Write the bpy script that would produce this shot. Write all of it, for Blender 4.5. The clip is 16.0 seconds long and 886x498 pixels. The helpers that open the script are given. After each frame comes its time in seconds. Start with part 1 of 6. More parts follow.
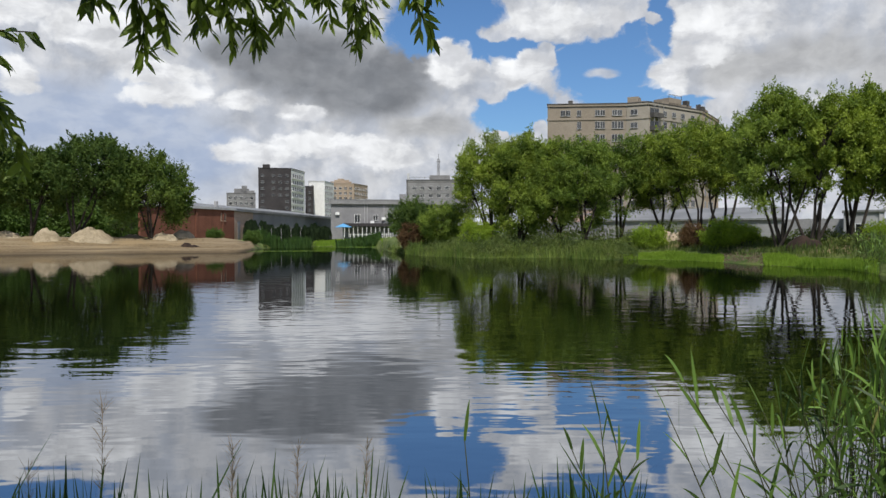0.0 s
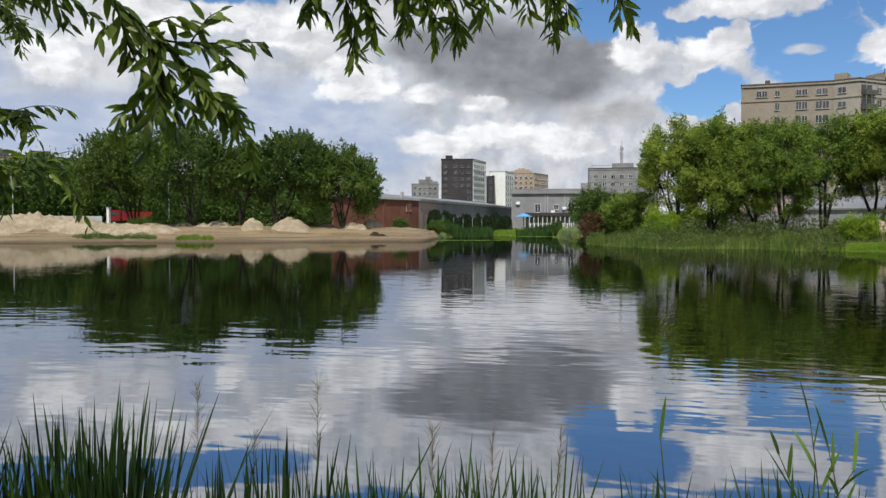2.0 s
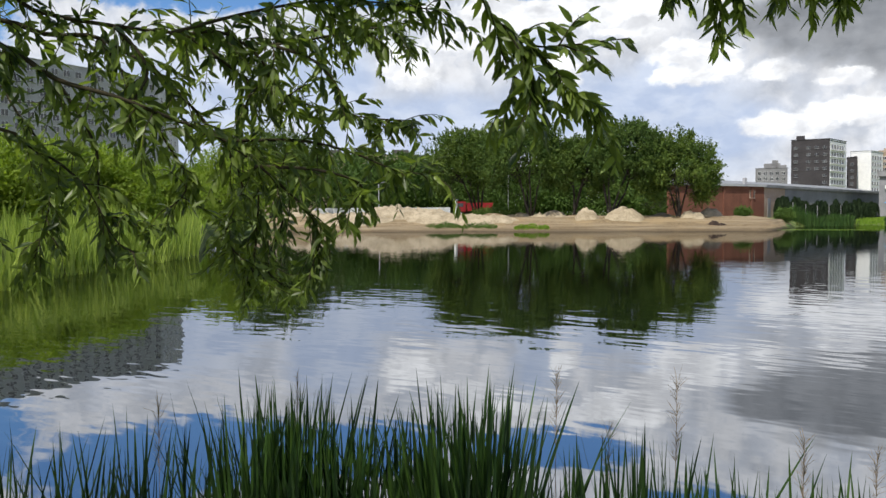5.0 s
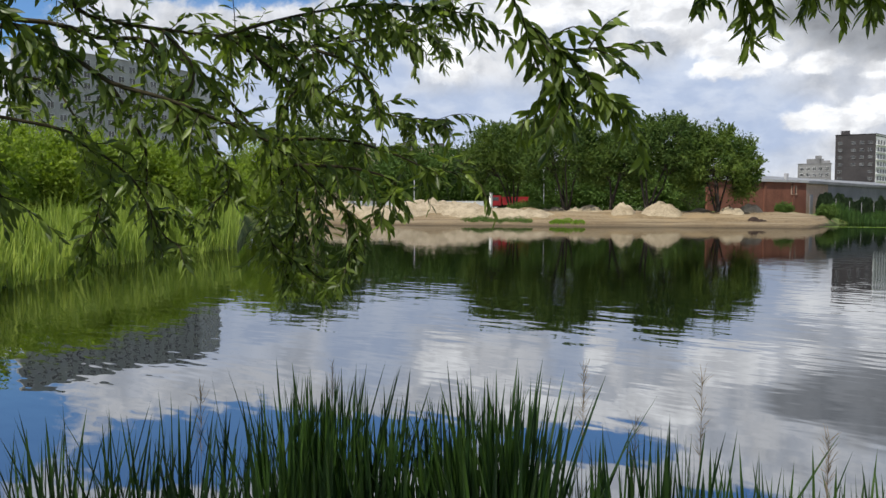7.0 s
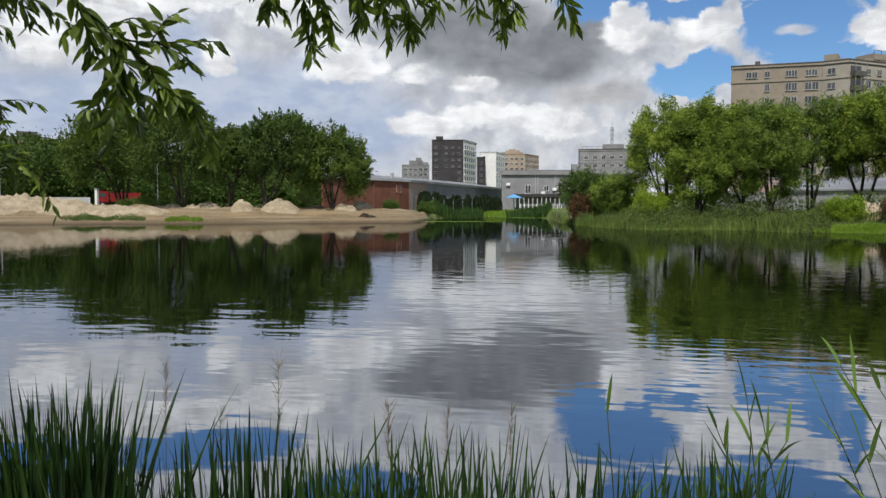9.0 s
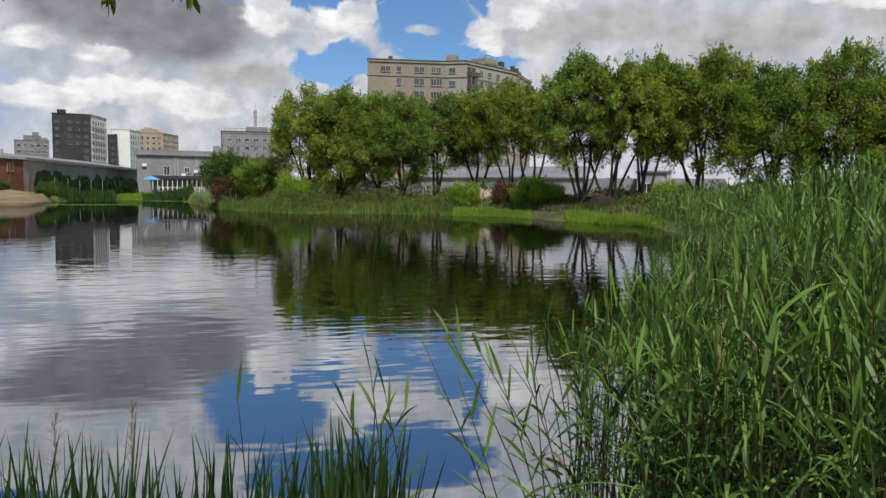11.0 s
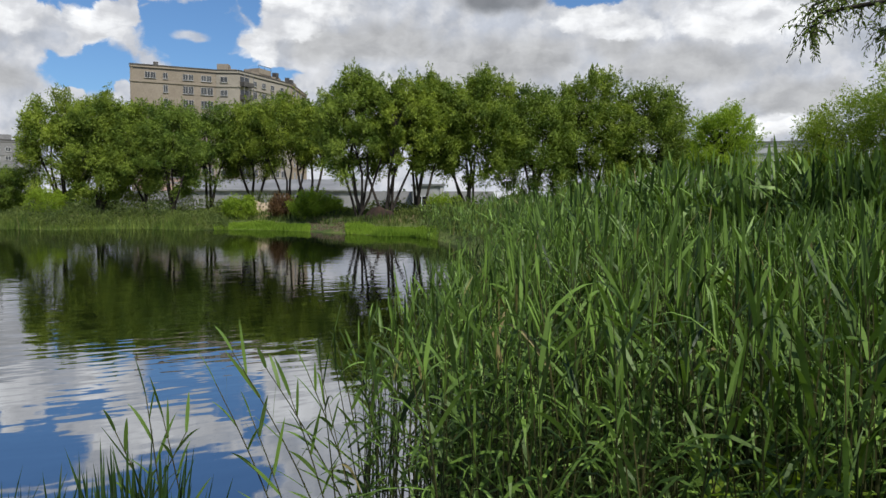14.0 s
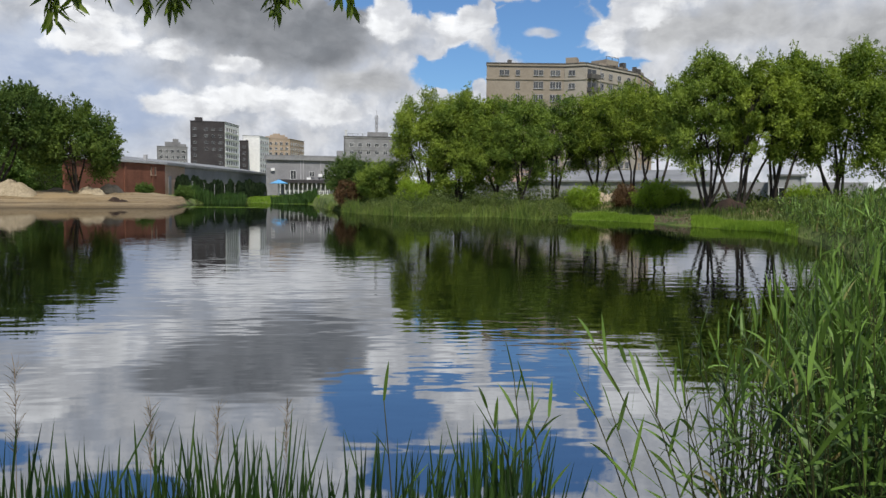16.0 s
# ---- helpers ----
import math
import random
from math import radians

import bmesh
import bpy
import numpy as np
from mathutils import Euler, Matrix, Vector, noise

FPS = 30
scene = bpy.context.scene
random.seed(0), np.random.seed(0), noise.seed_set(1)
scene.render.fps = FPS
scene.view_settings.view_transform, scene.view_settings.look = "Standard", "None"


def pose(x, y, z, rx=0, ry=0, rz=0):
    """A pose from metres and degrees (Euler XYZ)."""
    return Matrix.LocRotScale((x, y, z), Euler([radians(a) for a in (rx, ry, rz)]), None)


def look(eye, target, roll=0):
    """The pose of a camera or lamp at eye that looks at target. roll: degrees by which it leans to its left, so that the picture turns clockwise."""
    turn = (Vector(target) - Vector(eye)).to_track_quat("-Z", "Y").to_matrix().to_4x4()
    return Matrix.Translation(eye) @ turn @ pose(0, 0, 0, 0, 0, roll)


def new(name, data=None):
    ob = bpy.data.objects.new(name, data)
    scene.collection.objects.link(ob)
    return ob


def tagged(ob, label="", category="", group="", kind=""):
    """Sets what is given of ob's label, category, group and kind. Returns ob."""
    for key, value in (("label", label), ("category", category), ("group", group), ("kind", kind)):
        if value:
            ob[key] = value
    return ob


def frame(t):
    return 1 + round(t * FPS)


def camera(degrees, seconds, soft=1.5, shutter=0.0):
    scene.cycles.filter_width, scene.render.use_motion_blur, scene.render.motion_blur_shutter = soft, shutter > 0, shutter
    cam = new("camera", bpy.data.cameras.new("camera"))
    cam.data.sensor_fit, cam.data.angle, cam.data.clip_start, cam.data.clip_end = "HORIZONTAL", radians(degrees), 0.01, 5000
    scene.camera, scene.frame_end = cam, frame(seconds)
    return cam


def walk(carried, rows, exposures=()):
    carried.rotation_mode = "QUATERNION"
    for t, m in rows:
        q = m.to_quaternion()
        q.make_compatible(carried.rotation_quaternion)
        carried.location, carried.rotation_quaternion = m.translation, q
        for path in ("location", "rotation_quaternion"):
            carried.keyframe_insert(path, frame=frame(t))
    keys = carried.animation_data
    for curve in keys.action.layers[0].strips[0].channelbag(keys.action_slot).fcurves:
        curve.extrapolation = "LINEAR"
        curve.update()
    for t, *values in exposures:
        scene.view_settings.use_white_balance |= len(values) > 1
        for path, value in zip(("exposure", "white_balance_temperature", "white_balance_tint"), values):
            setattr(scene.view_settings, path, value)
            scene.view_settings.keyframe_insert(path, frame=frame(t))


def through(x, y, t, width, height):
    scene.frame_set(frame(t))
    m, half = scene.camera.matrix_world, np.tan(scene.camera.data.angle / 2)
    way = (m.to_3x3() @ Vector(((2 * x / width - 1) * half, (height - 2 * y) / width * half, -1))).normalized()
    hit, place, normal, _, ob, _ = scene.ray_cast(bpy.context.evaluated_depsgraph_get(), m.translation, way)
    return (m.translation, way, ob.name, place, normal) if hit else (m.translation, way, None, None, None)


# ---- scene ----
cam = camera(59.96, 16.0)
PATH = [
    (0, pose(-0.036, 0.092, 1.834, 89.08, 0.09, 0.00)),
    (0.5, pose(-0.054, 0.085, 1.837, 88.77, -0.08, 3.08)),
    (1, pose(-0.067, 0.077, 1.839, 88.61, -0.13, 6.51)),
    (1.5, pose(-0.077, 0.071, 1.838, 88.40, -0.19, 9.54)),
    (2, pose(-0.089, 0.063, 1.841, 88.31, 0.03, 13.37)),
    (2.5, pose(-0.095, 0.051, 1.844, 88.29, 0.05, 17.80)),
    (3, pose(-0.109, 0.046, 1.851, 88.36, 0.74, 23.13)),
    (3.5, pose(-0.117, 0.038, 1.853, 88.29, 0.64, 26.69)),
    (4, pose(-0.128, 0.024, 1.853, 88.00, 0.58, 29.98)),
    (4.5, pose(-0.140, 0.014, 1.856, 87.73, 0.48, 33.78)),
    (5, pose(-0.162, 0.014, 1.861, 87.60, 0.41, 37.80)),
    (5.2, pose(-0.169, 0.011, 1.862, 87.66, 0.56, 39.64)),
    (6.25, pose(-0.135, -0.020, 1.870, 87.35, 0.25, 43.80)),
    (7.3, pose(-0.082, -0.045, 1.875, 87.01, -0.07, 37.03)),
    (7.5, pose(-0.065, -0.042, 1.876, 86.96, 0.08, 34.12)),
    (8, pose(-0.016, -0.044, 1.871, 86.98, 0.38, 25.74)),
    (8.5, pose(0.031, -0.048, 1.868, 86.93, 0.21, 18.67)),
    (9, pose(0.078, -0.057, 1.865, 86.90, 0.05, 12.69)),
    (9.5, pose(0.108, -0.056, 1.867, 87.15, 0.00, 6.76)),
    (10, pose(0.138, -0.032, 1.872, 87.19, -0.25, -0.28)),
    (10.2, pose(0.147, -0.029, 1.867, 87.16, -0.41, -2.89)),
    (11.25, pose(0.152, -0.025, 1.862, 85.20, -0.50, -16.80)),
    (12.3, pose(0.145, -0.017, 1.853, 84.76, -0.45, -28.22)),
    (12.5, pose(0.147, -0.018, 1.850, 85.65, -0.31, -29.34)),
    (13, pose(0.146, -0.024, 1.849, 87.47, -0.13, -31.03)),
    (13.5, pose(0.143, -0.017, 1.850, 87.43, -0.18, -31.35)),
    (14, pose(0.131, -0.007, 1.849, 86.86, -0.20, -29.69)),
    (14.5, pose(0.109, 0.001, 1.851, 86.44, -0.20, -24.36)),
    (15, pose(0.081, 0.008, 1.854, 86.31, -0.34, -17.80)),
    (15.5, pose(0.052, -0.002, 1.865, 86.16, -0.37, -11.17)),
    (16, pose(0.032, 0.023, 1.867, 85.98, -0.68, -4.62)),
]
walk(cam, PATH, ((0, -0.10), (1.5, -0.05), (3, 0.10), (5, 0.28), (7.5, 0.14), (8.0, 0.10), (9.0, -0.06), (10, -0.16), (12.5, 0.0), (16, -0.05)))

# ---- daylight: broken cumulus sky with a high sun behind the camera ----
SUN_AZ, SUN_EL = 186.0, 56.0            # degrees from ahead, turning left, and up
sun = new("sun", bpy.data.lights.new("sun", "SUN"))
sun.data.energy, sun.data.angle, sun.data.color = 5.0, radians(0.8), (1.0, 0.95, 0.86)
sun.matrix_world = look((-60 * math.sin(radians(SUN_AZ)), 60 * math.cos(radians(SUN_AZ)), 60 * math.tan(radians(SUN_EL))), (0, 0, 0))

world = bpy.data.worlds.new("world")
scene.world = world
world.use_nodes = True
wt = world.node_tree
wt.nodes.clear()


class Net:
    """Short hand for node trees."""

    def __init__(self, tree):
        self.t = tree

    def node(self, kind, **props):
        n = self.t.nodes.new(kind)
        for k, v in props.items():
            setattr(n, k, v)
        return n

    def put(self, socket, value):
        if isinstance(value, bpy.types.NodeSocket):
            self.t.links.new(value, socket)
        else:
            socket.default_value = value

    def math(self, op, a, b=0.0, c=0.0, clamp=False):
        n = self.node("ShaderNodeMath", operation=op, use_clamp=clamp)
        for s, v in zip(n.inputs, (a, b, c)):
            self.put(s, v)
        return n.outputs[0]

    def vec(self, op, a, b=(0, 0, 0), c=(0, 0, 0)):
        n = self.node("ShaderNodeVectorMath", operation=op)
        for s, v in zip(n.inputs, (a, b, c)):
            self.put(s, v)
        return n.outputs["Value"] if op in ("LENGTH", "DOT_PRODUCT") else n.outputs[0]

    def step(self, v, lo, hi, a=0.0, b=1.0, smooth=True):
        n = self.node("ShaderNodeMapRange", interpolation_type="SMOOTHSTEP" if smooth else "LINEAR")
        for s, x in zip(n.inputs, (v, lo, hi, a, b)):
            self.put(s, x)
        return n.outputs[0]

    def mix(self, f, a, b, kind="MIX"):
        n = self.node("ShaderNodeMix", data_type="RGBA", blend_type=kind)
        self.put(n.inputs[0], f)
        self.put(n.inputs[6], a if isinstance(a, bpy.types.NodeSocket) else (*a, 1))
        self.put(n.inputs[7], b if isinstance(b, bpy.types.NodeSocket) else (*b, 1))
        return n.outputs[2]

    def noise(self, vector, scale, detail=4.0, rough=0.5, dist=0.0, color=False):
        n = self.node("ShaderNodeTexNoise")
        self.put(n.inputs["Vector"], vector)
        n.inputs["Scale"].default_value, n.inputs["Detail"].default_value = scale, detail
        n.inputs["Roughness"].default_value, n.inputs["Distortion"].default_value = rough, dist
        return n.outputs["Color" if color else "Fac"]


W = Net(wt)
direction = W.vec("NORMALIZE", W.node("ShaderNodeTexCoord").outputs["Generated"])
sep = W.node("ShaderNodeSeparateXYZ")
W.put(sep.inputs[0], direction)
azimuth = W.math("DEGREES", W.math("ARCTAN2", W.math("MULTIPLY", sep.outputs[0], -1.0), sep.outputs[1]))
height = W.math("DEGREES", W.math("ARCSINE", sep.outputs[2]))
com = W.node("ShaderNodeCombineXYZ")
W.put(com.inputs[0], azimuth)
W.put(com.inputs[1], height)
plane = com.outputs[0]                 # (azimuth, height) in degrees
squash = W.vec("MULTIPLY", plane, (1.0, 1.5, 1.0))
warp = W.vec("SUBTRACT", W.noise(squash, 0.16, 6.0, 0.6, color=True), (0.5, 0.5, 0.5))
bent = W.vec("MULTIPLY_ADD", warp, (2.6, 1.9, 0.0), plane)
warp2 = W.vec("SUBTRACT", W.noise(squash, 0.34, 5.0, 0.6, color=True), (0.5, 0.5, 0.5))
bent2 = W.vec("MULTIPLY_ADD", warp2, (1.7, 1.4, 0.0), plane)


def patches(rows, where):
    """The largest of soft ellipses (azimuth, height, half width, half height): 1 in a middle, 0 on a rim."""
    best = None
    for a, e, ra, re in rows:
        d = W.vec("LENGTH", W.vec("MULTIPLY", W.vec("SUBTRACT", where, (a, e, 0.0)), (1 / ra, 1 / re, 0.0)))
        v = W.math("SUBTRACT", 1.0, d)
        best = v if best is None else W.math("MAXIMUM", best, v)
    return best


HOLES = ((-0.3, 16.3, 4.6, 2.7), (-5.5, 13.8, 4.6, 1.0), (-11.7, 12.3, 4.2, 2.9), (-13.1, 10.0, 4.0, 1.2), (-5.1, 9.3, 3.5, 2.0), (-17.2, 9.4, 2.4, 0.5), (-15.9, 14.9, 1.2, 2.6), (0.7, 15.0, 3.9, 2.6), (-11.7, 14.3, 3.9, 2.3), (-11.3, 19.4, 7.0, 2.5), (-1.8, 13.4, 2.3, 2.0), (30, 17.0, 7.5, 1.6), (44, 16.9, 7, 2.2), (57, 16.7, 12, 2.9), (-37.5, 16.3, 3.6, 1.4), (74, 14, 9, 5), (19, 20.5, 5.5, 1.9), (-3.5, 20.5, 5.5, 2.2))
PUFFS = ((-0.6, 12.7, 1.6, 2.0), (0.8, 11.6, 2.1, 2.0), (-2.3, 11.5, 1.8, 1.7), (-3.7, 11.1, 1.7, 1.4), (-5.2, 11.6, 1.5, 1.1), (-6.6, 12.4, 1.7, 1.3), (-7.6, 13.2, 0.9, 1.0), (-0.5, 9.5, 2.5, 1.9), (2.3, 9.9, 2.9, 2.4), (-4.0, 7.5, 1.0, 0.5), (-7.3, 7.9, 0.7, 0.7), (-4.9, 14.8, 2.2, 0.7), (-7.5, 15.5, 2.9, 1.2), (-10.8, 15.9, 2.9, 1.3), (-13.6, 15.9, 1.7, 1.1), (-15.2, 15.3, 0.8, 0.5), (-17.0, 11.4, 2.2, 1.4), (-18.3, 14.0, 1.9, 2.5), (-18.9, 16.2, 2.5, 2.2), (-20.8, 8.9, 2.6, 1.0), (-8.7, 15.0, 5.4, 1.3))
GREY = ((10.1, 12.6, 6.7, 2.9), (5.6, 10.9, 5.8, 2.4), (3.3, 12.4, 3.1, 1.8), (14.5, 13.0, 3.1, 1.7))
SOFT = ((-21.8, 11.5, 4.7, 1.3), (-26.0, 12.0, 4.4, 1.7), (1.2, 8.2, 4.0, 1.0), (-34.1, 10.7, 7.0, 2.3), (-47.2, 9.9, 6.4, 1.7), (-54.1, 7.2, 5.1, 1.5), (-42.1, 11.5, 2.4, 1.5), (-24.6, 11.6, 4.5, 1.3))
HAZE = ((26, 7.6, 11, 3.4), (18.2, 5.8, 4.6, 3.2), (38, 6.8, 12, 2.9), (46, 9.5, 4.0, 5.0), (21, 9.6, 3.6, 1.9), (31, 10.5, 2.0, 3.5), (58, 7, 10, 5))
BRIGHT = ((24.9, 14.2, 2.6, 1.4), (28.9, 10.6, 1.3, 1.3), (19.5, 10.0, 3.4, 1.0), (14.9, 9.7, 2.2, 0.8), (10.5, 9.0, 1.8, 0.7), (7.7, 6.8, 5.8, 1.0), (13.8, 6.0, 3.2, 1.0), (4.4, 5.9, 3.8, 0.9), (-0.7, 12.8, 2.1, 2.0), (-5.7, 11.9, 2.3, 1.6), (-18.3, 14.7, 1.9, 1.5), (-16.4, 11.9, 1.5, 1.2), (-8.2, 15.5, 4.1, 1.3), (40.0, 10.9, 2.3, 1.8), (28.7, 9.8, 1.2, 0.6), (24.6, 13.8, 3.7, 1.0), (36.9, 12.8, 2.3, 1.0), (-16.3, 10.9, 1.7, 1.9), (-18.1, 12.6, 2.8, 1.0), (-39.9, 13.2, 2.6, 1.1), (-51.1, 12.2, 3.9, 0.7), (-52.8, 5.7, 2.8, 0.8), (-20.7, 14.5, 3.3, 1.7))
BRIGHT += ((32.2, 14.5, 6.1, 1.5), (40.6, 11.1, 2.1, 1.5), (23.5, 14.0, 2.5, 1.8), (20.2, 11.2, 3.3, 1.0))
HOLES += ((-40.2, 14.7, 3.0, 0.6),)
GREY += ((-34.0, 15.2, 3.9, 1.3),)
BRIGHT += ((-50.4, 12.7, 5.6, 1.7), (-42.7, 12.6, 3.2, 1.0))
lump = W.noise(bent, 0.42, 7.0, 0.58)
fine = W.noise(bent2, 1.1, 6.0, 0.6)


def billow(scale):
    """Rounded cauliflower heads."""
    v = W.node("ShaderNodeTexVoronoi", feature="SMOOTH_F1")
    W.put(v.inputs["Vector"], W.vec("MULTIPLY", bent2, (1.0, 1.15, 1.0)))
    v.inputs["Scale"].default_value, v.inputs["Smoothness"].default_value = scale, 0.35
    return W.math("SUBTRACT", 0.5, v.outputs["Distance"])


heads = W.math("ADD", W.math("MULTIPLY", billow(0.55), 0.62), W.math("MULTIPLY", billow(1.35), 0.38))
hole = W.math("ADD", patches(HOLES, bent2), W.math("MULTIPLY", W.math("SUBTRACT", fine, 0.5), 0.55))
puff = W.math("ADD", patches(PUFFS, bent2), W.math("ADD", W.math("MULTIPLY", W.math("SUBTRACT", fine, 0.5), 0.5), W.math("MULTIPLY", heads, 0.45)))
# light from the upper left on the folds of the cloud
fold = W.math("SUBTRACT", W.noise(bent2, 0.30, 7.0, 0.55), W.noise(W.vec("ADD", bent2, (0.55, 0.75, 0.0)), 0.30, 7.0, 0.55))
lit = W.math("ADD", W.math("MULTIPLY", fold, 0.75), W.math("MULTIPLY", heads, 0.10))
# away from the view the same broken cloud goes on
behind = W.math("MULTIPLY", W.step(height, 20.0, 34.0), W.step(W.noise(direction, 2.6, 6.0, 0.6), 0.37, 0.47))
clear = W.math("MAXIMUM", W.step(hole, -0.04, 0.26), behind)
wisp = W.math("MULTIPLY", W.step(patches(((-11.7, 11.7, 1.5, 0.42), (-12.2, 11.5, 0.9, 0.3)), W.vec("MULTIPLY_ADD", warp2, (1.6, 0.8, 0.0), plane)), 0.0, 0.7), 0.85)
cover = W.math("MAXIMUM", W.math("MAXIMUM", W.math("SUBTRACT", 1.0, clear), W.step(puff, 0.0, 0.26)), wisp)
grey = W.math("ADD", patches(GREY, bent), W.math("MULTIPLY", W.math("SUBTRACT", lump, 0.5), 0.45))
bright = W.math("ADD", patches(BRIGHT, bent2), W.math("MULTIPLY", W.math("SUBTRACT", fine, 0.5), 0.8))
haze = W.math("ADD", patches(HAZE, bent), W.math("MULTIPLY", W.math("SUBTRACT", lump, 0.5), 0.6))
swirl = W.noise(W.vec("MULTIPLY", bent2, (0.8, 1.6, 1.0)), 0.40, 6.0, 0.55)
tone = W.mix(W.step(lump, 0.36, 0.64), (5.0, 5.35, 6.05), (6.9, 7.05, 7.4))
tone = W.mix(W.math("MULTIPLY", W.step(haze, -0.2, 0.5), 0.9), tone, W.mix(W.step(swirl, 0.35, 0.65), (3.9, 4.75, 6.5), (5.3, 6.0, 7.35)))
soft = W.math("ADD", patches(SOFT, bent), W.math("MULTIPLY", W.math("SUBTRACT", lump, 0.5), 0.5))
tone = W.mix(W.step(soft, -0.2, 0.6), tone, W.mix(W.step(swirl, 0.30, 0.70), (4.2, 4.3, 4.5), (5.8, 5.9, 6.05)))
tone = W.mix(W.step(grey, -0.22, 0.45), tone, W.mix(W.step(swirl, 0.30, 0.70), (2.2, 2.35, 2.6), (3.0, 3.14, 3.4)))
tone = W.mix(W.step(W.math("ADD", bright, W.math("MULTIPLY", heads, 0.35)), -0.10, 0.36), tone, W.mix(W.step(swirl, 0.34, 0.62), (6.55, 6.7, 7.05), (9.4, 9.55, 9.75)))
tone = W.vec("SCALE", tone)
W.put(tone.node.inputs["Scale"], W.math("ADD", 1.02, W.math("MULTIPLY", W.math("MINIMUM", W.math("MAXIMUM", lit, -0.17), 0.15), W.step(haze, -0.1, 0.4, 1.0, 0.25))))
sky = W.node("ShaderNodeTexSky", sky_type="NISHITA", sun_disc=False)
sky.sun_elevation, sky.sun_rotation = radians(SUN_EL), radians(-SUN_AZ)
sky.air_density, sky.dust_density, sky.ozone_density = 1.0, 0.3, 2.0
blue = W.mix(1.0, sky.outputs[0], (0.66, 0.90, 1.16), "MULTIPLY")
shade = W.mix(cover, blue, tone)
back = W.node("ShaderNodeBackground")
W.put(back.inputs[0], shade)
back.inputs[1].default_value = 0.1
W.put(W.node("ShaderNodeOutputWorld").inputs[0], back.outputs[0])


# ---- materials ----
def material(name, rough=0.8, spec=0.5):
    m = bpy.data.materials.new(name)
    m.use_nodes = True
    n = Net(m.node_tree)
    b = m.node_tree.nodes["Principled BSDF"]
    b.inputs["Roughness"].default_value = rough
    b.inputs["Specular IOR Level"].default_value = spec
    return m, n, b


def place(n, object_space=False):
    return n.node("ShaderNodeTexCoord").outputs["Object"] if object_space else n.node("ShaderNodeNewGeometry").outputs["Position"]


def bump(n, b, value, strength, distance):
    k = n.node("ShaderNodeBump")
    k.inputs["Strength"].default_value, k.inputs["Distance"].default_value = strength, distance
    n.put(k.inputs["Height"], value)
    n.put(b.inputs["Normal"], k.outputs[0])


def surface(name, low, high, coarse, grain, rough=0.85, relief=0.02, spec=0.3, dirt=None):
    """A worn, grainy surface: two colours by large stains and small grain, sizes in metres."""
    m, n, b = material(name, rough, spec)
    p = place(n)
    big, small = n.noise(p, 1 / coarse, 5.0, 0.6), n.noise(p, 1 / grain, 4.0, 0.6)
    mixed = n.math("ADD", n.math("MULTIPLY", big, 0.6), n.math("MULTIPLY", small, 0.4))
    c = n.mix(n.step(mixed, 0.36, 0.64), low, high)
    if dirt:
        streak = n.noise(n.vec("MULTIPLY", p, (1.0, 1.0, 0.12)), 0.9 / coarse * 2, 5.0, 0.65)
        c = n.mix(n.math("MULTIPLY", n.step(streak, 0.55, 0.75), 0.7), c, dirt)
    n.put(b.inputs["Base Color"], c)
    n.put(b.inputs["Roughness"], n.step(small, 0.2, 0.8, rough - 0.08, min(1.0, rough + 0.08)))
    bump(n, b, small, 0.5, relief)
    return m


def leafy(name, low, high, through=0.35, rough=0.6, spread=3.0, spec=0.2, brown=None, vary=0.55, by_tree=0.0):
    """Leaves: colour by leaf and by large patches, part of the light passes through."""
    m, n, b = material(name, rough, spec)
    island = n.node("ShaderNodeNewGeometry").outputs["Random Per Island"]
    patch = n.noise(place(n), 1 / spread, 3.0, 0.6)
    f = n.math("ADD", n.math("MULTIPLY", island, vary), n.math("MULTIPLY", n.step(patch, 0.3, 0.7), 1.0 - vary))
    c = n.mix(f, low, high)
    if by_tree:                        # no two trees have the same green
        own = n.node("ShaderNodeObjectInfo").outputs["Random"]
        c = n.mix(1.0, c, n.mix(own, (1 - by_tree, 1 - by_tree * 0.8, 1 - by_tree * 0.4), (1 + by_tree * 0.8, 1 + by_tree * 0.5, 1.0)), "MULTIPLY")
    if brown:
        c = n.mix(n.step(island, 0.988, 0.992), c, brown)
    n.put(b.inputs["Base Color"], c)
    t = n.node("ShaderNodeBsdfTranslucent")
    n.put(t.inputs[0], n.mix(1.0, c, (1.25, 1.3, 0.55), "MULTIPLY"))
    s = n.node("ShaderNodeMixShader")
    s.inputs[0].default_value = through
    n.put(s.inputs[1], b.outputs[0])
    n.put(s.inputs[2], t.outputs[0])
    n.put(m.node_tree.nodes["Material Output"].inputs[0], s.outputs[0])
    return m


BARK = surface("bark", (0.018, 0.015, 0.012), (0.06, 0.05, 0.042), 0.6, 0.05, 0.95, 0.02)
TWIG = surface("twig bark", (0.025, 0.022, 0.012), (0.06, 0.05, 0.03), 0.2, 0.01, 0.95, 0.001, 0.1)
# two willow greens: lighter on the grassy bank, darker on the sandy one
LEAF_BANK = leafy("willow crown, grassy bank", (0.038, 0.084, 0.011), (0.265, 0.350, 0.055), 0.30, spread=1.3, vary=0.22, by_tree=0.22)
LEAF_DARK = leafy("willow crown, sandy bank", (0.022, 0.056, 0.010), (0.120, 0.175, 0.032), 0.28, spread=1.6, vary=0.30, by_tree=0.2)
LEAF_FAR = leafy("far woods", (0.030, 0.070, 0.012), (0.095, 0.155, 0.030), 0.25, spread=9)
LEAF_BUSH = leafy("bush leaves", (0.13, 0.22, 0.02), (0.33, 0.43, 0.06), 0.55)
LEAF_SUNNY = leafy("light green leaves of young trees", (0.10, 0.17, 0.02), (0.28, 0.36, 0.055), 0.5, vary=0.4)
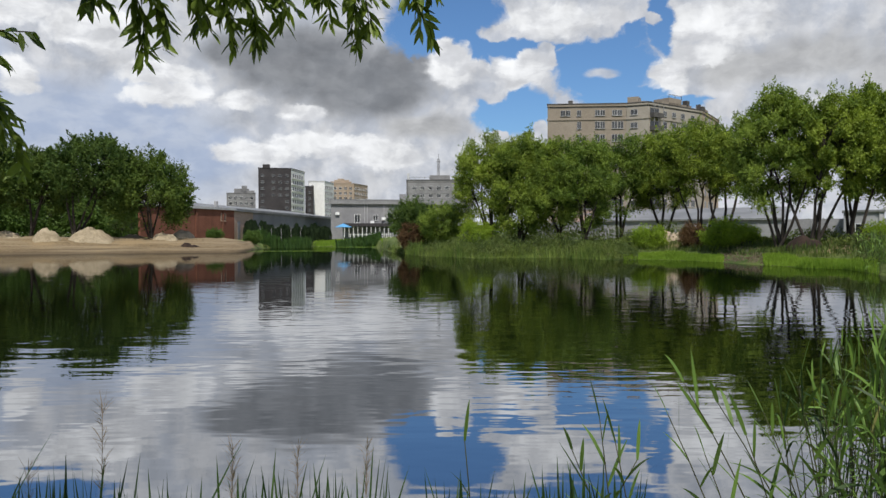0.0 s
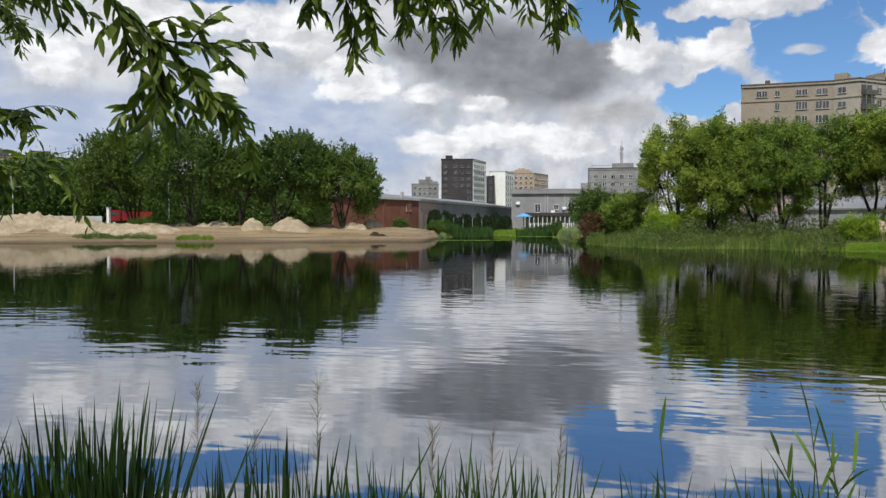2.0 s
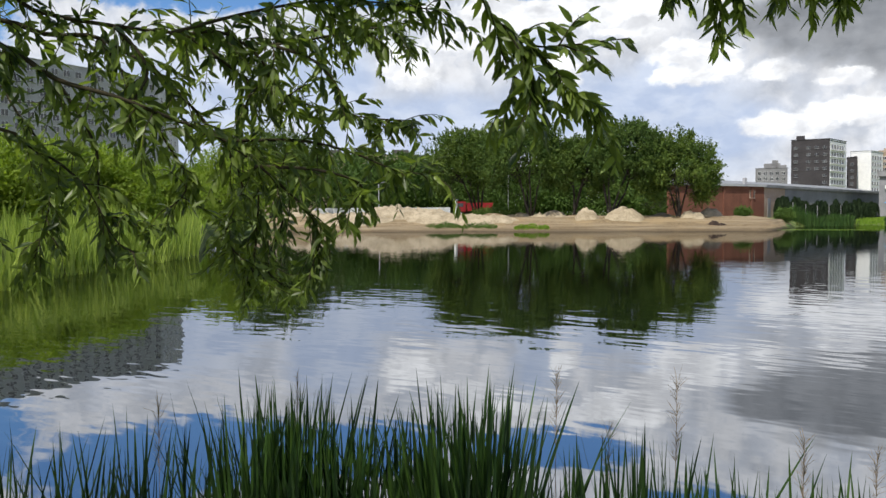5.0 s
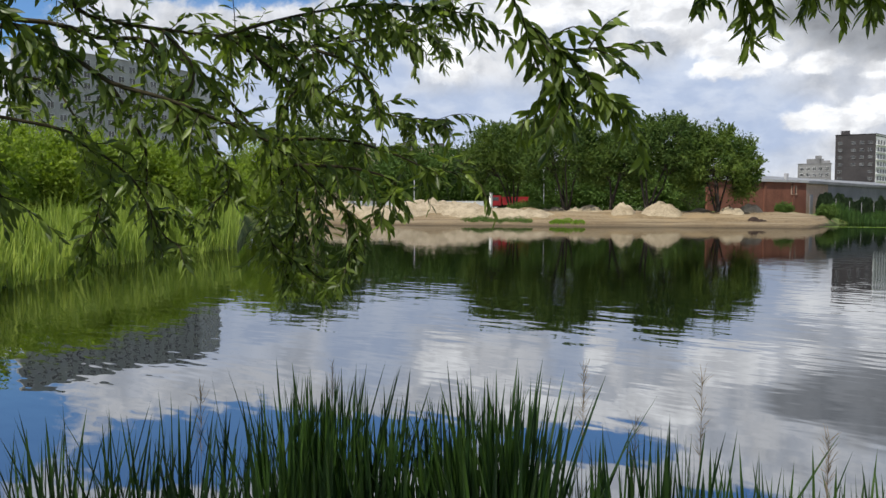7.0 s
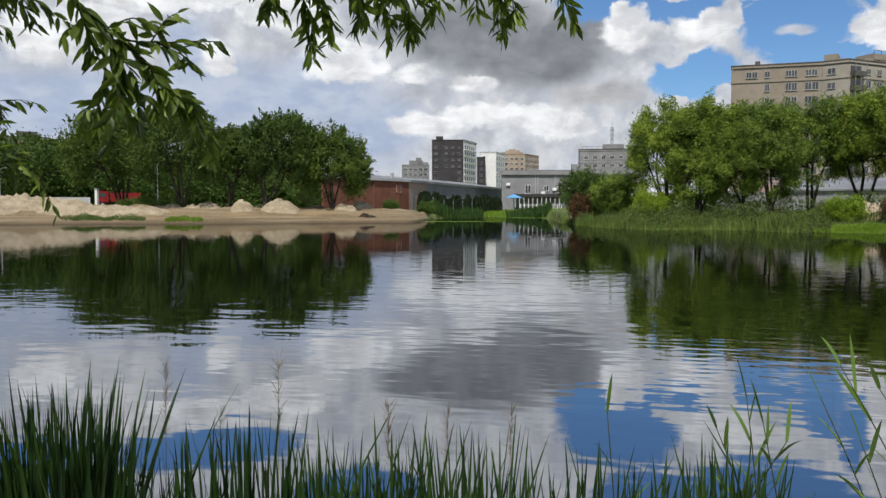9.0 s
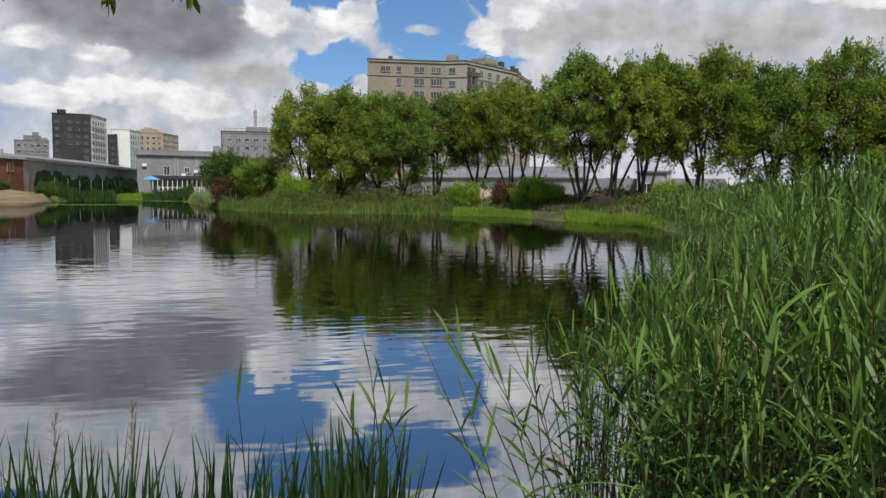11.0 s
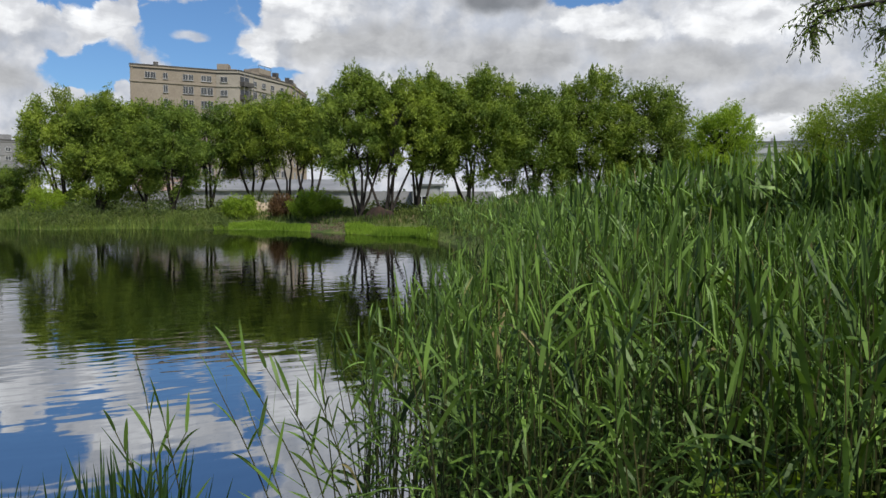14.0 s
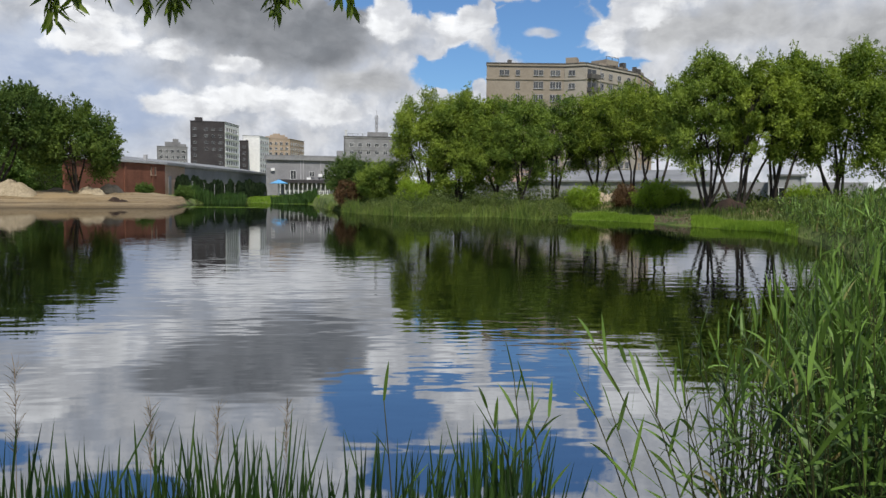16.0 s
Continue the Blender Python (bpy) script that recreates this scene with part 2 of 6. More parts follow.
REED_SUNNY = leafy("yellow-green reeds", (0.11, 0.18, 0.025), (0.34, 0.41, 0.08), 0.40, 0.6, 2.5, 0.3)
LEAF_RED = leafy("reddish bush leaves", (0.075, 0.045, 0.022), (0.15, 0.085, 0.04), 0.25)
LEAF_WILLOW = leafy("willow leaves", (0.014, 0.034, 0.008), (0.20, 0.27, 0.047), 0.45, 0.42, 0.35, 0.35, vary=0.7)
REED = leafy("reed leaves", (0.003, 0.019, 0.004), (0.165, 0.278, 0.050), 0.20, 0.50, 0.5, 0.25, (0.20, 0.17, 0.07), vary=0.8)
THUJA = leafy("thuja sprays", (0.010, 0.022, 0.010), (0.035, 0.058, 0.022), 0.1, 0.8, 1.0)
REED_STEM = leafy("reed stems", (0.012, 0.028, 0.007), (0.075, 0.070, 0.026), 0.1, 0.6, 0.5)
RUSH = leafy("rush blades", (0.006, 0.024, 0.006), (0.040, 0.088, 0.015), 0.20, 0.5, 0.5, 0.3, by_tree=0.5)
REED_FAR = leafy("far reeds", (0.045, 0.095, 0.013), (0.21, 0.27, 0.058), 0.36, 0.6, 2.5, 0.3, (0.22, 0.20, 0.10))
GRASS = leafy("bank grass", (0.10, 0.19, 0.018), (0.27, 0.39, 0.05), 0.42, 0.6, 5.0)
REED_DEEP = leafy("deep green reeds", (0.016, 0.048, 0.010), (0.062, 0.115, 0.026), 0.25, 0.6, 2.0)
HERB = leafy("bank herbs", (0.012, 0.036, 0.007), (0.140, 0.180, 0.036), 0.22, 0.6, 2.2, 0.3, (0.19, 0.15, 0.08))
PANICLE = leafy("dry grass panicle", (0.14, 0.11, 0.09), (0.24, 0.19, 0.14), 0.3, 0.8)

BRICK = surface("red-brown brick cladding", (0.125, 0.050, 0.033), (0.20, 0.082, 0.054), 3.0, 0.25, 0.9, 0.01, dirt=(0.10, 0.055, 0.04))
BRICK_PALE = surface("pale worn wall", (0.34, 0.25, 0.19), (0.46, 0.35, 0.275), 2.0, 0.25, 0.9, 0.01)
ROOF_GREY = surface("grey sheet roof", (0.14, 0.145, 0.15), (0.24, 0.245, 0.25), 4.0, 0.4, 0.55, 0.01)
CONCRETE_DIM = surface("weathered grey concrete", (0.17, 0.17, 0.175), (0.26, 0.26, 0.265), 5.0, 0.4, 0.9, 0.01, dirt=(0.12, 0.12, 0.12))
CONCRETE_MID = surface("grey concrete panels", (0.22, 0.22, 0.23), (0.31, 0.31, 0.32), 2.5, 0.2, 0.9, 0.01, dirt=(0.16, 0.155, 0.15))
ROOF_DARK = surface("dark roof edging", (0.05, 0.046, 0.045), (0.10, 0.095, 0.09), 2.0, 0.3, 0.7, 0.01)
RENDER_GREY = surface("grey rendered wall", (0.19, 0.19, 0.20), (0.26, 0.26, 0.27), 4.0, 0.3, 0.9, 0.01, dirt=(0.20, 0.20, 0.20))
RENDER_PALE = surface("pale grey wall", (0.42, 0.43, 0.45), (0.55, 0.56, 0.57), 6.0, 0.4, 0.9, 0.01)
PANEL_DARK = surface("dark brown-grey cladding", (0.030, 0.027, 0.030), (0.048, 0.043, 0.046), 5.0, 0.5, 0.7, 0.01)
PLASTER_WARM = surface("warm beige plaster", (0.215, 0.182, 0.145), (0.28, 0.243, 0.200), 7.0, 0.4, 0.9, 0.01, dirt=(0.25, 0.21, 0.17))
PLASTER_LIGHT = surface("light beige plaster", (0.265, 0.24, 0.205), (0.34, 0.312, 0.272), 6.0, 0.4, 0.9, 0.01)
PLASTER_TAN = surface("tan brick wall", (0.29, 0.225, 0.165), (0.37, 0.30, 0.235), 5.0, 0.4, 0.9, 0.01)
PINK = surface("pinkish wall", (0.36, 0.25, 0.21), (0.46, 0.33, 0.28), 4.0, 0.4, 0.9, 0.01)
CONCRETE = surface("concrete", (0.30, 0.30, 0.31), (0.42, 0.42, 0.43), 2.5, 0.15, 0.9, 0.01, dirt=(0.24, 0.23, 0.22))
FENCE = surface("grey fence sheet", (0.42, 0.43, 0.44), (0.55, 0.56, 0.57), 2.0, 0.2, 0.6, 0.005)
WHITE = surface("white paint", (0.66, 0.66, 0.66), (0.78, 0.78, 0.77), 2.0, 0.2, 0.6, 0.004)
BLACK = surface("black painted metal", (0.012, 0.012, 0.013), (0.03, 0.03, 0.03), 1.0, 0.1, 0.6, 0.004)
RED = surface("red truck paint", (0.17, 0.012, 0.015), (0.24, 0.018, 0.022), 1.0, 0.1, 0.4, 0.003)
BLUE = surface("blue parasol cloth", (0.09, 0.27, 0.50), (0.13, 0.36, 0.60), 0.8, 0.05, 0.8, 0.003)
ORANGE = surface("orange plastic sheet", (0.50, 0.15, 0.05), (0.62, 0.21, 0.08), 0.8, 0.05, 0.7, 0.003)
RUBBER = surface("tyre rubber", (0.015, 0.015, 0.015), (0.03, 0.03, 0.03), 0.3, 0.02, 0.9, 0.003)
CAR_DARK = surface("dark car paint", (0.03, 0.035, 0.045), (0.045, 0.05, 0.06), 1.0, 0.1, 0.25, 0.001, 0.6)
CAR_PALE = surface("silver car paint", (0.50, 0.52, 0.54), (0.58, 0.60, 0.62), 1.0, 0.1, 0.25, 0.001, 0.6)
SAND = surface("dumped sand", (0.22, 0.178, 0.116), (0.37, 0.312, 0.22), 1.2, 0.2, 0.95, 0.06)
RUBBLE = surface("rubble and dry clay", (0.27, 0.21, 0.14), (0.43, 0.355, 0.26), 1.0, 0.2, 0.95, 0.05)
EARTH = surface("dark root earth", (0.018, 0.012, 0.009), (0.045, 0.028, 0.02), 0.7, 0.1, 0.95, 0.05)

GLASS, gn, gb = material("window glass", 0.08, 0.8)
gn.put(gb.inputs["Base Color"], gn.mix(gn.node("ShaderNodeObjectInfo").outputs["Random"], (0.015, 0.017, 0.02), (0.07, 0.075, 0.08)))

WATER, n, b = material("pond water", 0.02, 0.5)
b.inputs["IOR"].default_value = 1.33
p = place(n)
murk = n.noise(p, 0.05, 3.0)
n.put(b.inputs["Base Color"], n.mix(murk, (0.0035, 0.005, 0.003), (0.007, 0.009, 0.005)))
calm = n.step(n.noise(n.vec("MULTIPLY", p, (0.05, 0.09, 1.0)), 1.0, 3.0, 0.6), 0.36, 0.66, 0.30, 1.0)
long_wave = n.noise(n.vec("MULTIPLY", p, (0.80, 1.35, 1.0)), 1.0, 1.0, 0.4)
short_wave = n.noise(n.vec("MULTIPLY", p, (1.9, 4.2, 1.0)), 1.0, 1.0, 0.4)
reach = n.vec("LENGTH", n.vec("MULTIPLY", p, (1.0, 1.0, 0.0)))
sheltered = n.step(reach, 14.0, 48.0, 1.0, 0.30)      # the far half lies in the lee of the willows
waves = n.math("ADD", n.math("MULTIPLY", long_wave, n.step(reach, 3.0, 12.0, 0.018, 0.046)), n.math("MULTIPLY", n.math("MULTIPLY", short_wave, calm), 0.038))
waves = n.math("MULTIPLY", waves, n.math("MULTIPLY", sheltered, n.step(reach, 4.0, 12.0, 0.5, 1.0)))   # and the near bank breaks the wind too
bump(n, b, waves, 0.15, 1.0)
mirror = n.node("ShaderNodeBsdfGlossy")
mirror.inputs["Roughness"].default_value = 0.015
mirror.inputs["Color"].default_value = (0.58, 0.59, 0.605, 1)
n.t.links.new(b.inputs["Normal"].links[0].from_socket, mirror.inputs["Normal"])
both = n.node("ShaderNodeMixShader")
both.inputs[0].default_value = 0.80
n.put(both.inputs[1], b.outputs[0])
n.put(both.inputs[2], mirror.outputs[0])
n.put(WATER.node_tree.nodes["Material Output"].inputs[0], both.outputs[0])

GROUND, n, b = material("ground: turf, sand and trodden earth", 0.95, 0.2)
p = place(n)
sandy = n.node("ShaderNodeAttribute", attribute_name="sandy").outputs["Fac"]
speck, blot, grain = n.noise(p, 3.0, 5.0, 0.65), n.noise(p, 0.22, 5.0, 0.6), n.noise(p, 14.0, 3.0)
turf = n.mix(n.step(blot, 0.35, 0.65), (0.055, 0.085, 0.02), (0.13, 0.16, 0.045))
turf = n.mix(n.math("MULTIPLY", n.step(speck, 0.55, 0.75), 0.5), turf, (0.16, 0.13, 0.07))
sand_c = n.mix(n.step(speck, 0.3, 0.7), (0.105, 0.074, 0.040), (0.24, 0.180, 0.105))
strata = n.noise(n.vec("MULTIPLY", p, (0.10, 0.10, 5.0)), 1.0, 4.0, 0.6)
sand_c = n.mix(n.step(strata, 0.42, 0.62), sand_c, (0.25, 0.197, 0.126))
sand_c = n.mix(n.step(blot, 0.5, 0.7), sand_c, (0.25, 0.185, 0.105))
wet = n.node("ShaderNodeSeparateXYZ")
n.put(wet.inputs[0], p)
sand_c = n.mix(n.math("MULTIPLY", n.step(n.math("ADD", wet.outputs[2], n.math("MULTIPLY", blot, 0.35)), 0.25, 0.62, 1.0, 0.0), 0.75), sand_c, (0.075, 0.056, 0.034))
sand_c = n.mix(n.math("MULTIPLY", n.step(n.noise(n.vec("MULTIPLY", p, (0.06, 0.06, 9.0)), 1.0, 3.0, 0.6), 0.55, 0.66), 0.6), sand_c, (0.085, 0.062, 0.038))
edge = n.step(n.math("ADD", sandy, n.math("MULTIPLY", n.math("SUBTRACT", blot, 0.5), 1.1)), 0.42, 0.55)
n.put(b.inputs["Base Color"], n.mix(edge, turf, sand_c))
bump(n, b, n.math("ADD", speck, n.math("MULTIPLY", grain, 0.4)), 0.6, 0.10)


# ---- mesh helpers ----
def polar(az, d, z=0.0):
    """A point d metres off, az degrees to the left of straight ahead."""
    return Vector((-d * math.sin(radians(az)), d * math.cos(radians(az)), z))


def mesh_of(name, verts, faces, mats, smooth=False, index=None):
    me = bpy.data.meshes.new(name)
    me.from_pydata([tuple(v) for v in verts] if not isinstance(verts, np.ndarray) else verts.tolist(), [], faces.tolist() if isinstance(faces, np.ndarray) else faces)
    for m in mats:
        me.materials.append(m)
    if index is not None:
        me.polygons.foreach_set("material_index", np.asarray(index, dtype=np.int32))
    if smooth:
        me.polygons.foreach_set("use_smooth", np.ones(len(me.polygons), dtype=bool))
    me.update()
    return me


def bm_mesh(name, bm, mat, smooth=False):
    me = bpy.data.meshes.new(name)
    bmesh.ops.recalc_face_normals(bm, faces=bm.faces)
    bm.to_mesh(me)
    bm.free()
    me.materials.append(mat)
    if smooth:
        me.polygons.foreach_set("use_smooth", np.ones(len(me.polygons), dtype=bool))
    return me


def part(name, data, mat, parent, label="", smooth=False, at=None):
    """One mesh object under a thing or a part, from a bmesh or a mesh."""
    me = data if isinstance(data, bpy.types.Mesh) else bm_mesh(name, data, mat, smooth)
    ob = new(name, me)
    ob.parent = parent
    if at is not None:
        ob.matrix_basis = at
    if label:
        ob["label"] = label
    return ob


def thing(name, at, label, category, group="", kind=""):
    ob = new(name)
    ob.empty_display_size = 0.2
    ob.matrix_basis = at
    return tagged(ob, label, category, group, kind)


def box(bm, x0, x1, y0, y1, z0, z1, bevel=0.0):
    r = bmesh.ops.create_cube(bm, size=1.0, matrix=Matrix.Translation(((x0 + x1) / 2, (y0 + y1) / 2, (z0 + z1) / 2)) @ Matrix.Diagonal((x1 - x0, y1 - y0, z1 - z0, 1)))
    if bevel:
        bmesh.ops.bevel(bm, geom=list({e for v in r["verts"] for e in v.link_edges}), offset=bevel, segments=2, affect="EDGES")
    return bm


def boxes(*rows, bevel=0.0):
    bm = bmesh.new()
    for r in rows:
        box(bm, *r, bevel=bevel)
    return bm


def tubes(paths, sides=6):
    """Tapered round limbs: each path is a list of (point, radius). Returns verts, faces."""
    vs, fs = [], []
    for path in paths:
        pts = [Vector(p) for p, _ in path]
        side = Vector((1, 0.13, 0.21))
        for i, (p, r) in enumerate(path):
            d = (pts[min(i + 1, len(pts) - 1)] - pts[max(i - 1, 0)]).normalized()
            a = d.cross(side).normalized()
            c = d.cross(a)
            start = len(vs)
            for k in range(sides):
                w = 2 * math.pi * k / sides
                vs.append(pts[i] + (a * math.cos(w) + c * math.sin(w)) * r)
            if i:
                for k in range(sides):
                    fs.append((start - sides + k, start - sides + (k + 1) % sides, start + (k + 1) % sides, start + k))
        fs.append(tuple(range(len(vs) - sides, len(vs))))
    return vs, fs


def unit(a):
    return a / np.maximum(np.linalg.norm(a, axis=1, keepdims=True), 1e-9)


def flakes(rng, centres, ways, face, length, width):
    """Small single leaves at centres: one narrow triangle each, along ways and turned towards face."""
    k = len(centres)
    ways = unit(ways)
    side = unit(np.cross(ways, unit(face)))
    ln = (length * rng.uniform(0.6, 1.35, k))[:, None]
    wd = (width * rng.uniform(0.7, 1.3, k))[:, None]
    base = centres - ways * ln * 0.4
    v = np.stack([base + side * wd * 0.5, base - side * wd * 0.5, centres + ways * ln * 0.6], 1).reshape(-1, 3)
    return v, np.arange(k * 3).reshape(-1, 3)


def kites(rng, centres, ways, length, width, flat=0.25):
    """Small folded leaves at centres, along ways: four points and two faces each."""
    k = len(centres)
    ways = unit(ways)
    side = unit(np.cross(ways, unit(rng.normal(size=(k, 3)))))
    up = np.cross(side, ways)
    ln = (length * rng.uniform(0.65, 1.3, k))[:, None]
    wd = (width * rng.uniform(0.7, 1.25, k))[:, None]
    base, tip = centres - ways * ln * 0.5, centres + ways * ln * 0.5
    mid = centres - ways * ln * 0.05 + up * wd * flat
    v = np.stack([base, mid + side * wd * 0.5, tip, mid - side * wd * 0.5], 1).reshape(-1, 3)
    q = np.arange(k)[:, None] * 4
    f = np.concatenate([q + [0, 1, 2], q + [0, 2, 3]], 1).reshape(-1, 3)
    return v, f


def ribbons(rng, roots, ways, length, width, sag, steps=5, twist=0.6, even=False):
    """Long grass-like blades: strips that leave roots along ways and sag with their length."""
    k = len(roots)
    ways = unit(ways)
    flat_way = ways * [1, 1, 0]
    side = np.stack([-flat_way[:, 1], flat_way[:, 0], np.zeros(k)], 1)
    weak = np.linalg.norm(side, axis=1) < 0.05
    side[weak] = np.stack([np.cos(roots[weak, 0] * 37), np.sin(roots[weak, 0] * 37), np.zeros(weak.sum())], 1)
    roll = rng.normal(size=k) * twist
    side = unit(side)
    side = side * np.cos(roll)[:, None] + np.cross(side, ways) * np.sin(roll)[:, None]
    v = np.empty((k, steps * 2 + 1, 3))
    for i in range(steps + 1):
        s = i / steps
        p = roots + ways * (length * s)[:, None] + np.array([0, 0, -1.0]) * (sag * length * s ** 2.2)[:, None]
        w = width * (0.72 * (1 - s ** 5) if even else 0.45 + 1.4 * s - 1.85 * s * s) if i < steps else width * 0
        if i == steps:
            v[:, steps * 2] = p
        else:
            v[:, 2 * i], v[:, 2 * i + 1] = p - side * (w / 2)[:, None], p + side * (w / 2)[:, None]
    q = np.arange(k)[:, None] * (steps * 2 + 1)
    quads = [q + [2 * i, 2 * i + 1, 2 * i + 3, 2 * i + 2] for i in range(steps - 1)]
    f = np.concatenate(quads, 1).reshape(-1, 4).tolist() + (q + [2 * steps - 2, 2 * steps - 1, 2 * steps]).tolist()
    return v.reshape(-1, 3), f


# ---- ground and water ----
FAR_SHORE = ((-180, 2.4), (-110, 2.4), (-80, 2.8), (-66, 3.4), (-55, 4.6), (-46, 7.5), (-40, 13), (-35, 22), (-31, 36), (-29, 44), (-27.5, 47), (-25, 49), (-22, 54), (-18, 60), (-15, 63),
             (-11, 62), (-8, 68), (-3, 65), (0.5, 70), (2.5, 78), (4.0, 95), (4.8, 140), (7.8, 150), (9.0, 147), (12, 139), (13.4, 122), (14.5, 99), (15, 95), (20, 94), (24, 94), (29, 95), (33, 96), (37, 98),
             (41, 100), (47, 102), (49.5, 100), (53, 94), (54.8, 70), (55.6, 40), (57.5, 36.5), (61, 32), (64.6, 28), (67.2, 24.5), (75, 17), (85, 10), (100, 4), (112, 2.4), (180, 2.4))
NEAR_SHORE = ((-180, 2.4), (-110, 2.4), (-75, 2.0), (-55, 1.8), (-30, 1.7), (0, 1.6), (40, 1.7), (70, 1.9), (95, 2.1), (112, 2.4), (180, 2.4))
BANK = ((-180, 0.45), (-60, 0.7), (-45, 1.3), (-35, 1.3), (-28, 1.25), (-16, 1.35), (0, 1.35), (5, 1.3), (8, 0.9), (9.5, 0.55), (12.8, 0.6), (14.2, 1.1), (16, 1.55), (20, 1.68), (50, 1.7), (56, 1.2), (75, 0.9), (100, 0.5), (180, 0.45))


def table(rows, x):
    return float(np.interp(x, [r[0] for r in rows], [r[1] for r in rows]))


def wobble(az, seed, size):
    return noise.noise((az * 0.35, seed, 0.0)) * size + noise.noise((az * 1.3, seed + 5, 0.0)) * size * 0.5


def shore(az):
    d = table(FAR_SHORE, az)
    return max(d + wobble(az, 3.0, min(0.035 * d, 1.6)), table(NEAR_SHORE, az) + 0.02)


def land(az, d):
    """Height of the ground."""
    far, near = shore(az), table(NEAR_SHORE, az)
    deep = 0.9 * max(0.0, min(1.0, (far - near) / 6.0))
    x, y = -d * math.sin(radians(az)), d * math.cos(radians(az))
    rough = noise.fractal((x * 0.12, y * 0.12, 0.0), 1.0, 2.0, 4)
    wet = max(0.0, min(1.0, (table(FAR_SHORE, az) - near) / 0.6))       # no shore where the bank runs on behind
    if d < near:
        return 0.40 - 0.38 * wet * max(0.0, min(1.0, (d - near + 0.9) / 0.9)) ** 2 + 0.03 * rough
    if d <= far:
        s = min((d - near) / 1.5, (far - d) / 2.0, 1.0)
        return 0.02 * (1 - s) - deep * s + 0.38 * (1 - wet) * (1 - s)
    s = max(0.0, min(1.0, (d - far) / 13.0))
    hill = table(BANK, az) * (s * s * (3 - 2 * s)) ** 0.7
    if 4 < az < 16:
        hill += (1.5 - min(1.5, table(BANK, az))) * max(0.0, min(1.0, (d - far - 13) / 22))
    if 12.5 < az < 53:                   # a low flat beach that rises late
        t = d - far
        w = min(1.0, (az - 12.5) / 2.0, (53 - az) / 2.0)
        r = max(0.0, min(1.0, (t - 6.0) / 8.0))
        beach = 0.30 * min(1.0, t / 0.8) + 0.30 * min(1.0, t / 8.0) + (table(BANK, az) - 0.6) * r * r * (3 - 2 * r)
        hill += (beach - hill) * w
    if 12 < az < 53:                     # tipped sand: a rough crest behind a low eroded beach
        crest = math.exp(-((d - far - 11.0) / 3.2) ** 2) * min(1.0, (az - 12) / 8.0, (53 - az) / 5.0)
        lumpy = noise.fractal((x * 0.30, y * 0.30, 9.0), 1.0, 2.0, 4)
        hill += crest * max(0.0, (0.55 if az > 33 else 0.22) + (0.75 if az > 33 else 0.30) * lumpy)
    sharp = noise.fractal((x * 0.5, y * 0.5, 3.0), 1.0, 2.0, 3) if 13 < az < 53 else 0.0
    hill = max(hill, 0.38 * (1.0 - wet))
    return 0.02 + hill + (0.16 * rough + (0.13 if az > 28 else 0.26) * sharp) * s + 0.010 * min(max(d - far - 40, 0), 150)


def build_ground():
    azs = np.concatenate([np.arange(-180, -70, 5.0), np.arange(-70, 80, 0.5), np.arange(80, 180, 5.0)])
    rings = []
    for i in range(9):
        rings.append(("n", i / 8))
    for s in (0.04, 0.1, 0.25, 0.5, 0.75, 0.9, 0.96, 0.98, 0.99):
        rings.append(("w", s))
    for dd in (0.0, 0.25, 0.6, 1.0, 1.5, 2.2, 3, 4, 5, 6.2, 7.5, 9, 11, 13, 15, 18, 22, 27, 34, 45, 60, 90, 140, 220, 400, 800, 1600, 4200):
        rings.append(("f", dd))
    vs, sandy = [], []
    for kind, s in rings:
        for az in azs:
            near, far = table(NEAR_SHORE, az), shore(az)
            d = near * (0.02 + 0.98 * s) if kind == "n" else near + (far - near) * s if kind == "w" else far + s
            vs.append(polar(az, d, land(az, d)))
            k = 0.0
            if kind == "f" and 12.6 < az < 52:
                k = min(1.0, (az - 12.6) / 2.0, (52 - az) / 3.0) * (1.0 if s < 16 else max(0.0, 1 - (s - 16) / 14))
                k *= 0.82 + 0.25 * noise.noise((az * 0.9, s * 0.25, 2.0))
            if kind == "f" and -29 < az < -14 and 6 < s < 30:
                k = 0.46
            sandy.append(k)
    na = len(azs)
    fs = []
    for r in range(len(rings) - 1):
        for a in range(na):
            b2 = (a + 1) % na
            fs.append((r * na + a, r * na + b2, (r + 1) * na + b2, (r + 1) * na + a))
    fs.append(tuple(range(na - 1, -1, -1)))
    me = mesh_of("ground", vs, [tuple(reversed(f)) for f in fs], [GROUND], True)
    at = me.attributes.new("sandy", "FLOAT", "POINT")
    at.data.foreach_set("value", np.array(sandy, dtype=np.float32))
    ob = new("ground", me)
    tagged(ob, "green and sandy banks round the pond with trodden earth", "ground", kind="structure")


def build_water():
    azs = np.arange(-180, 180, 2.0)
    vs = [Vector((0, 0, 0))] + [polar(a, shore(a) + 3.0) for a in azs]
    fs = [(0, 1 + (i + 1) % len(azs), 1 + i) for i in range(len(azs))]
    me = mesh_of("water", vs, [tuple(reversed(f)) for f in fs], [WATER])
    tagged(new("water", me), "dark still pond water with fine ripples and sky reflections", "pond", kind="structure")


build_ground()
build_water()


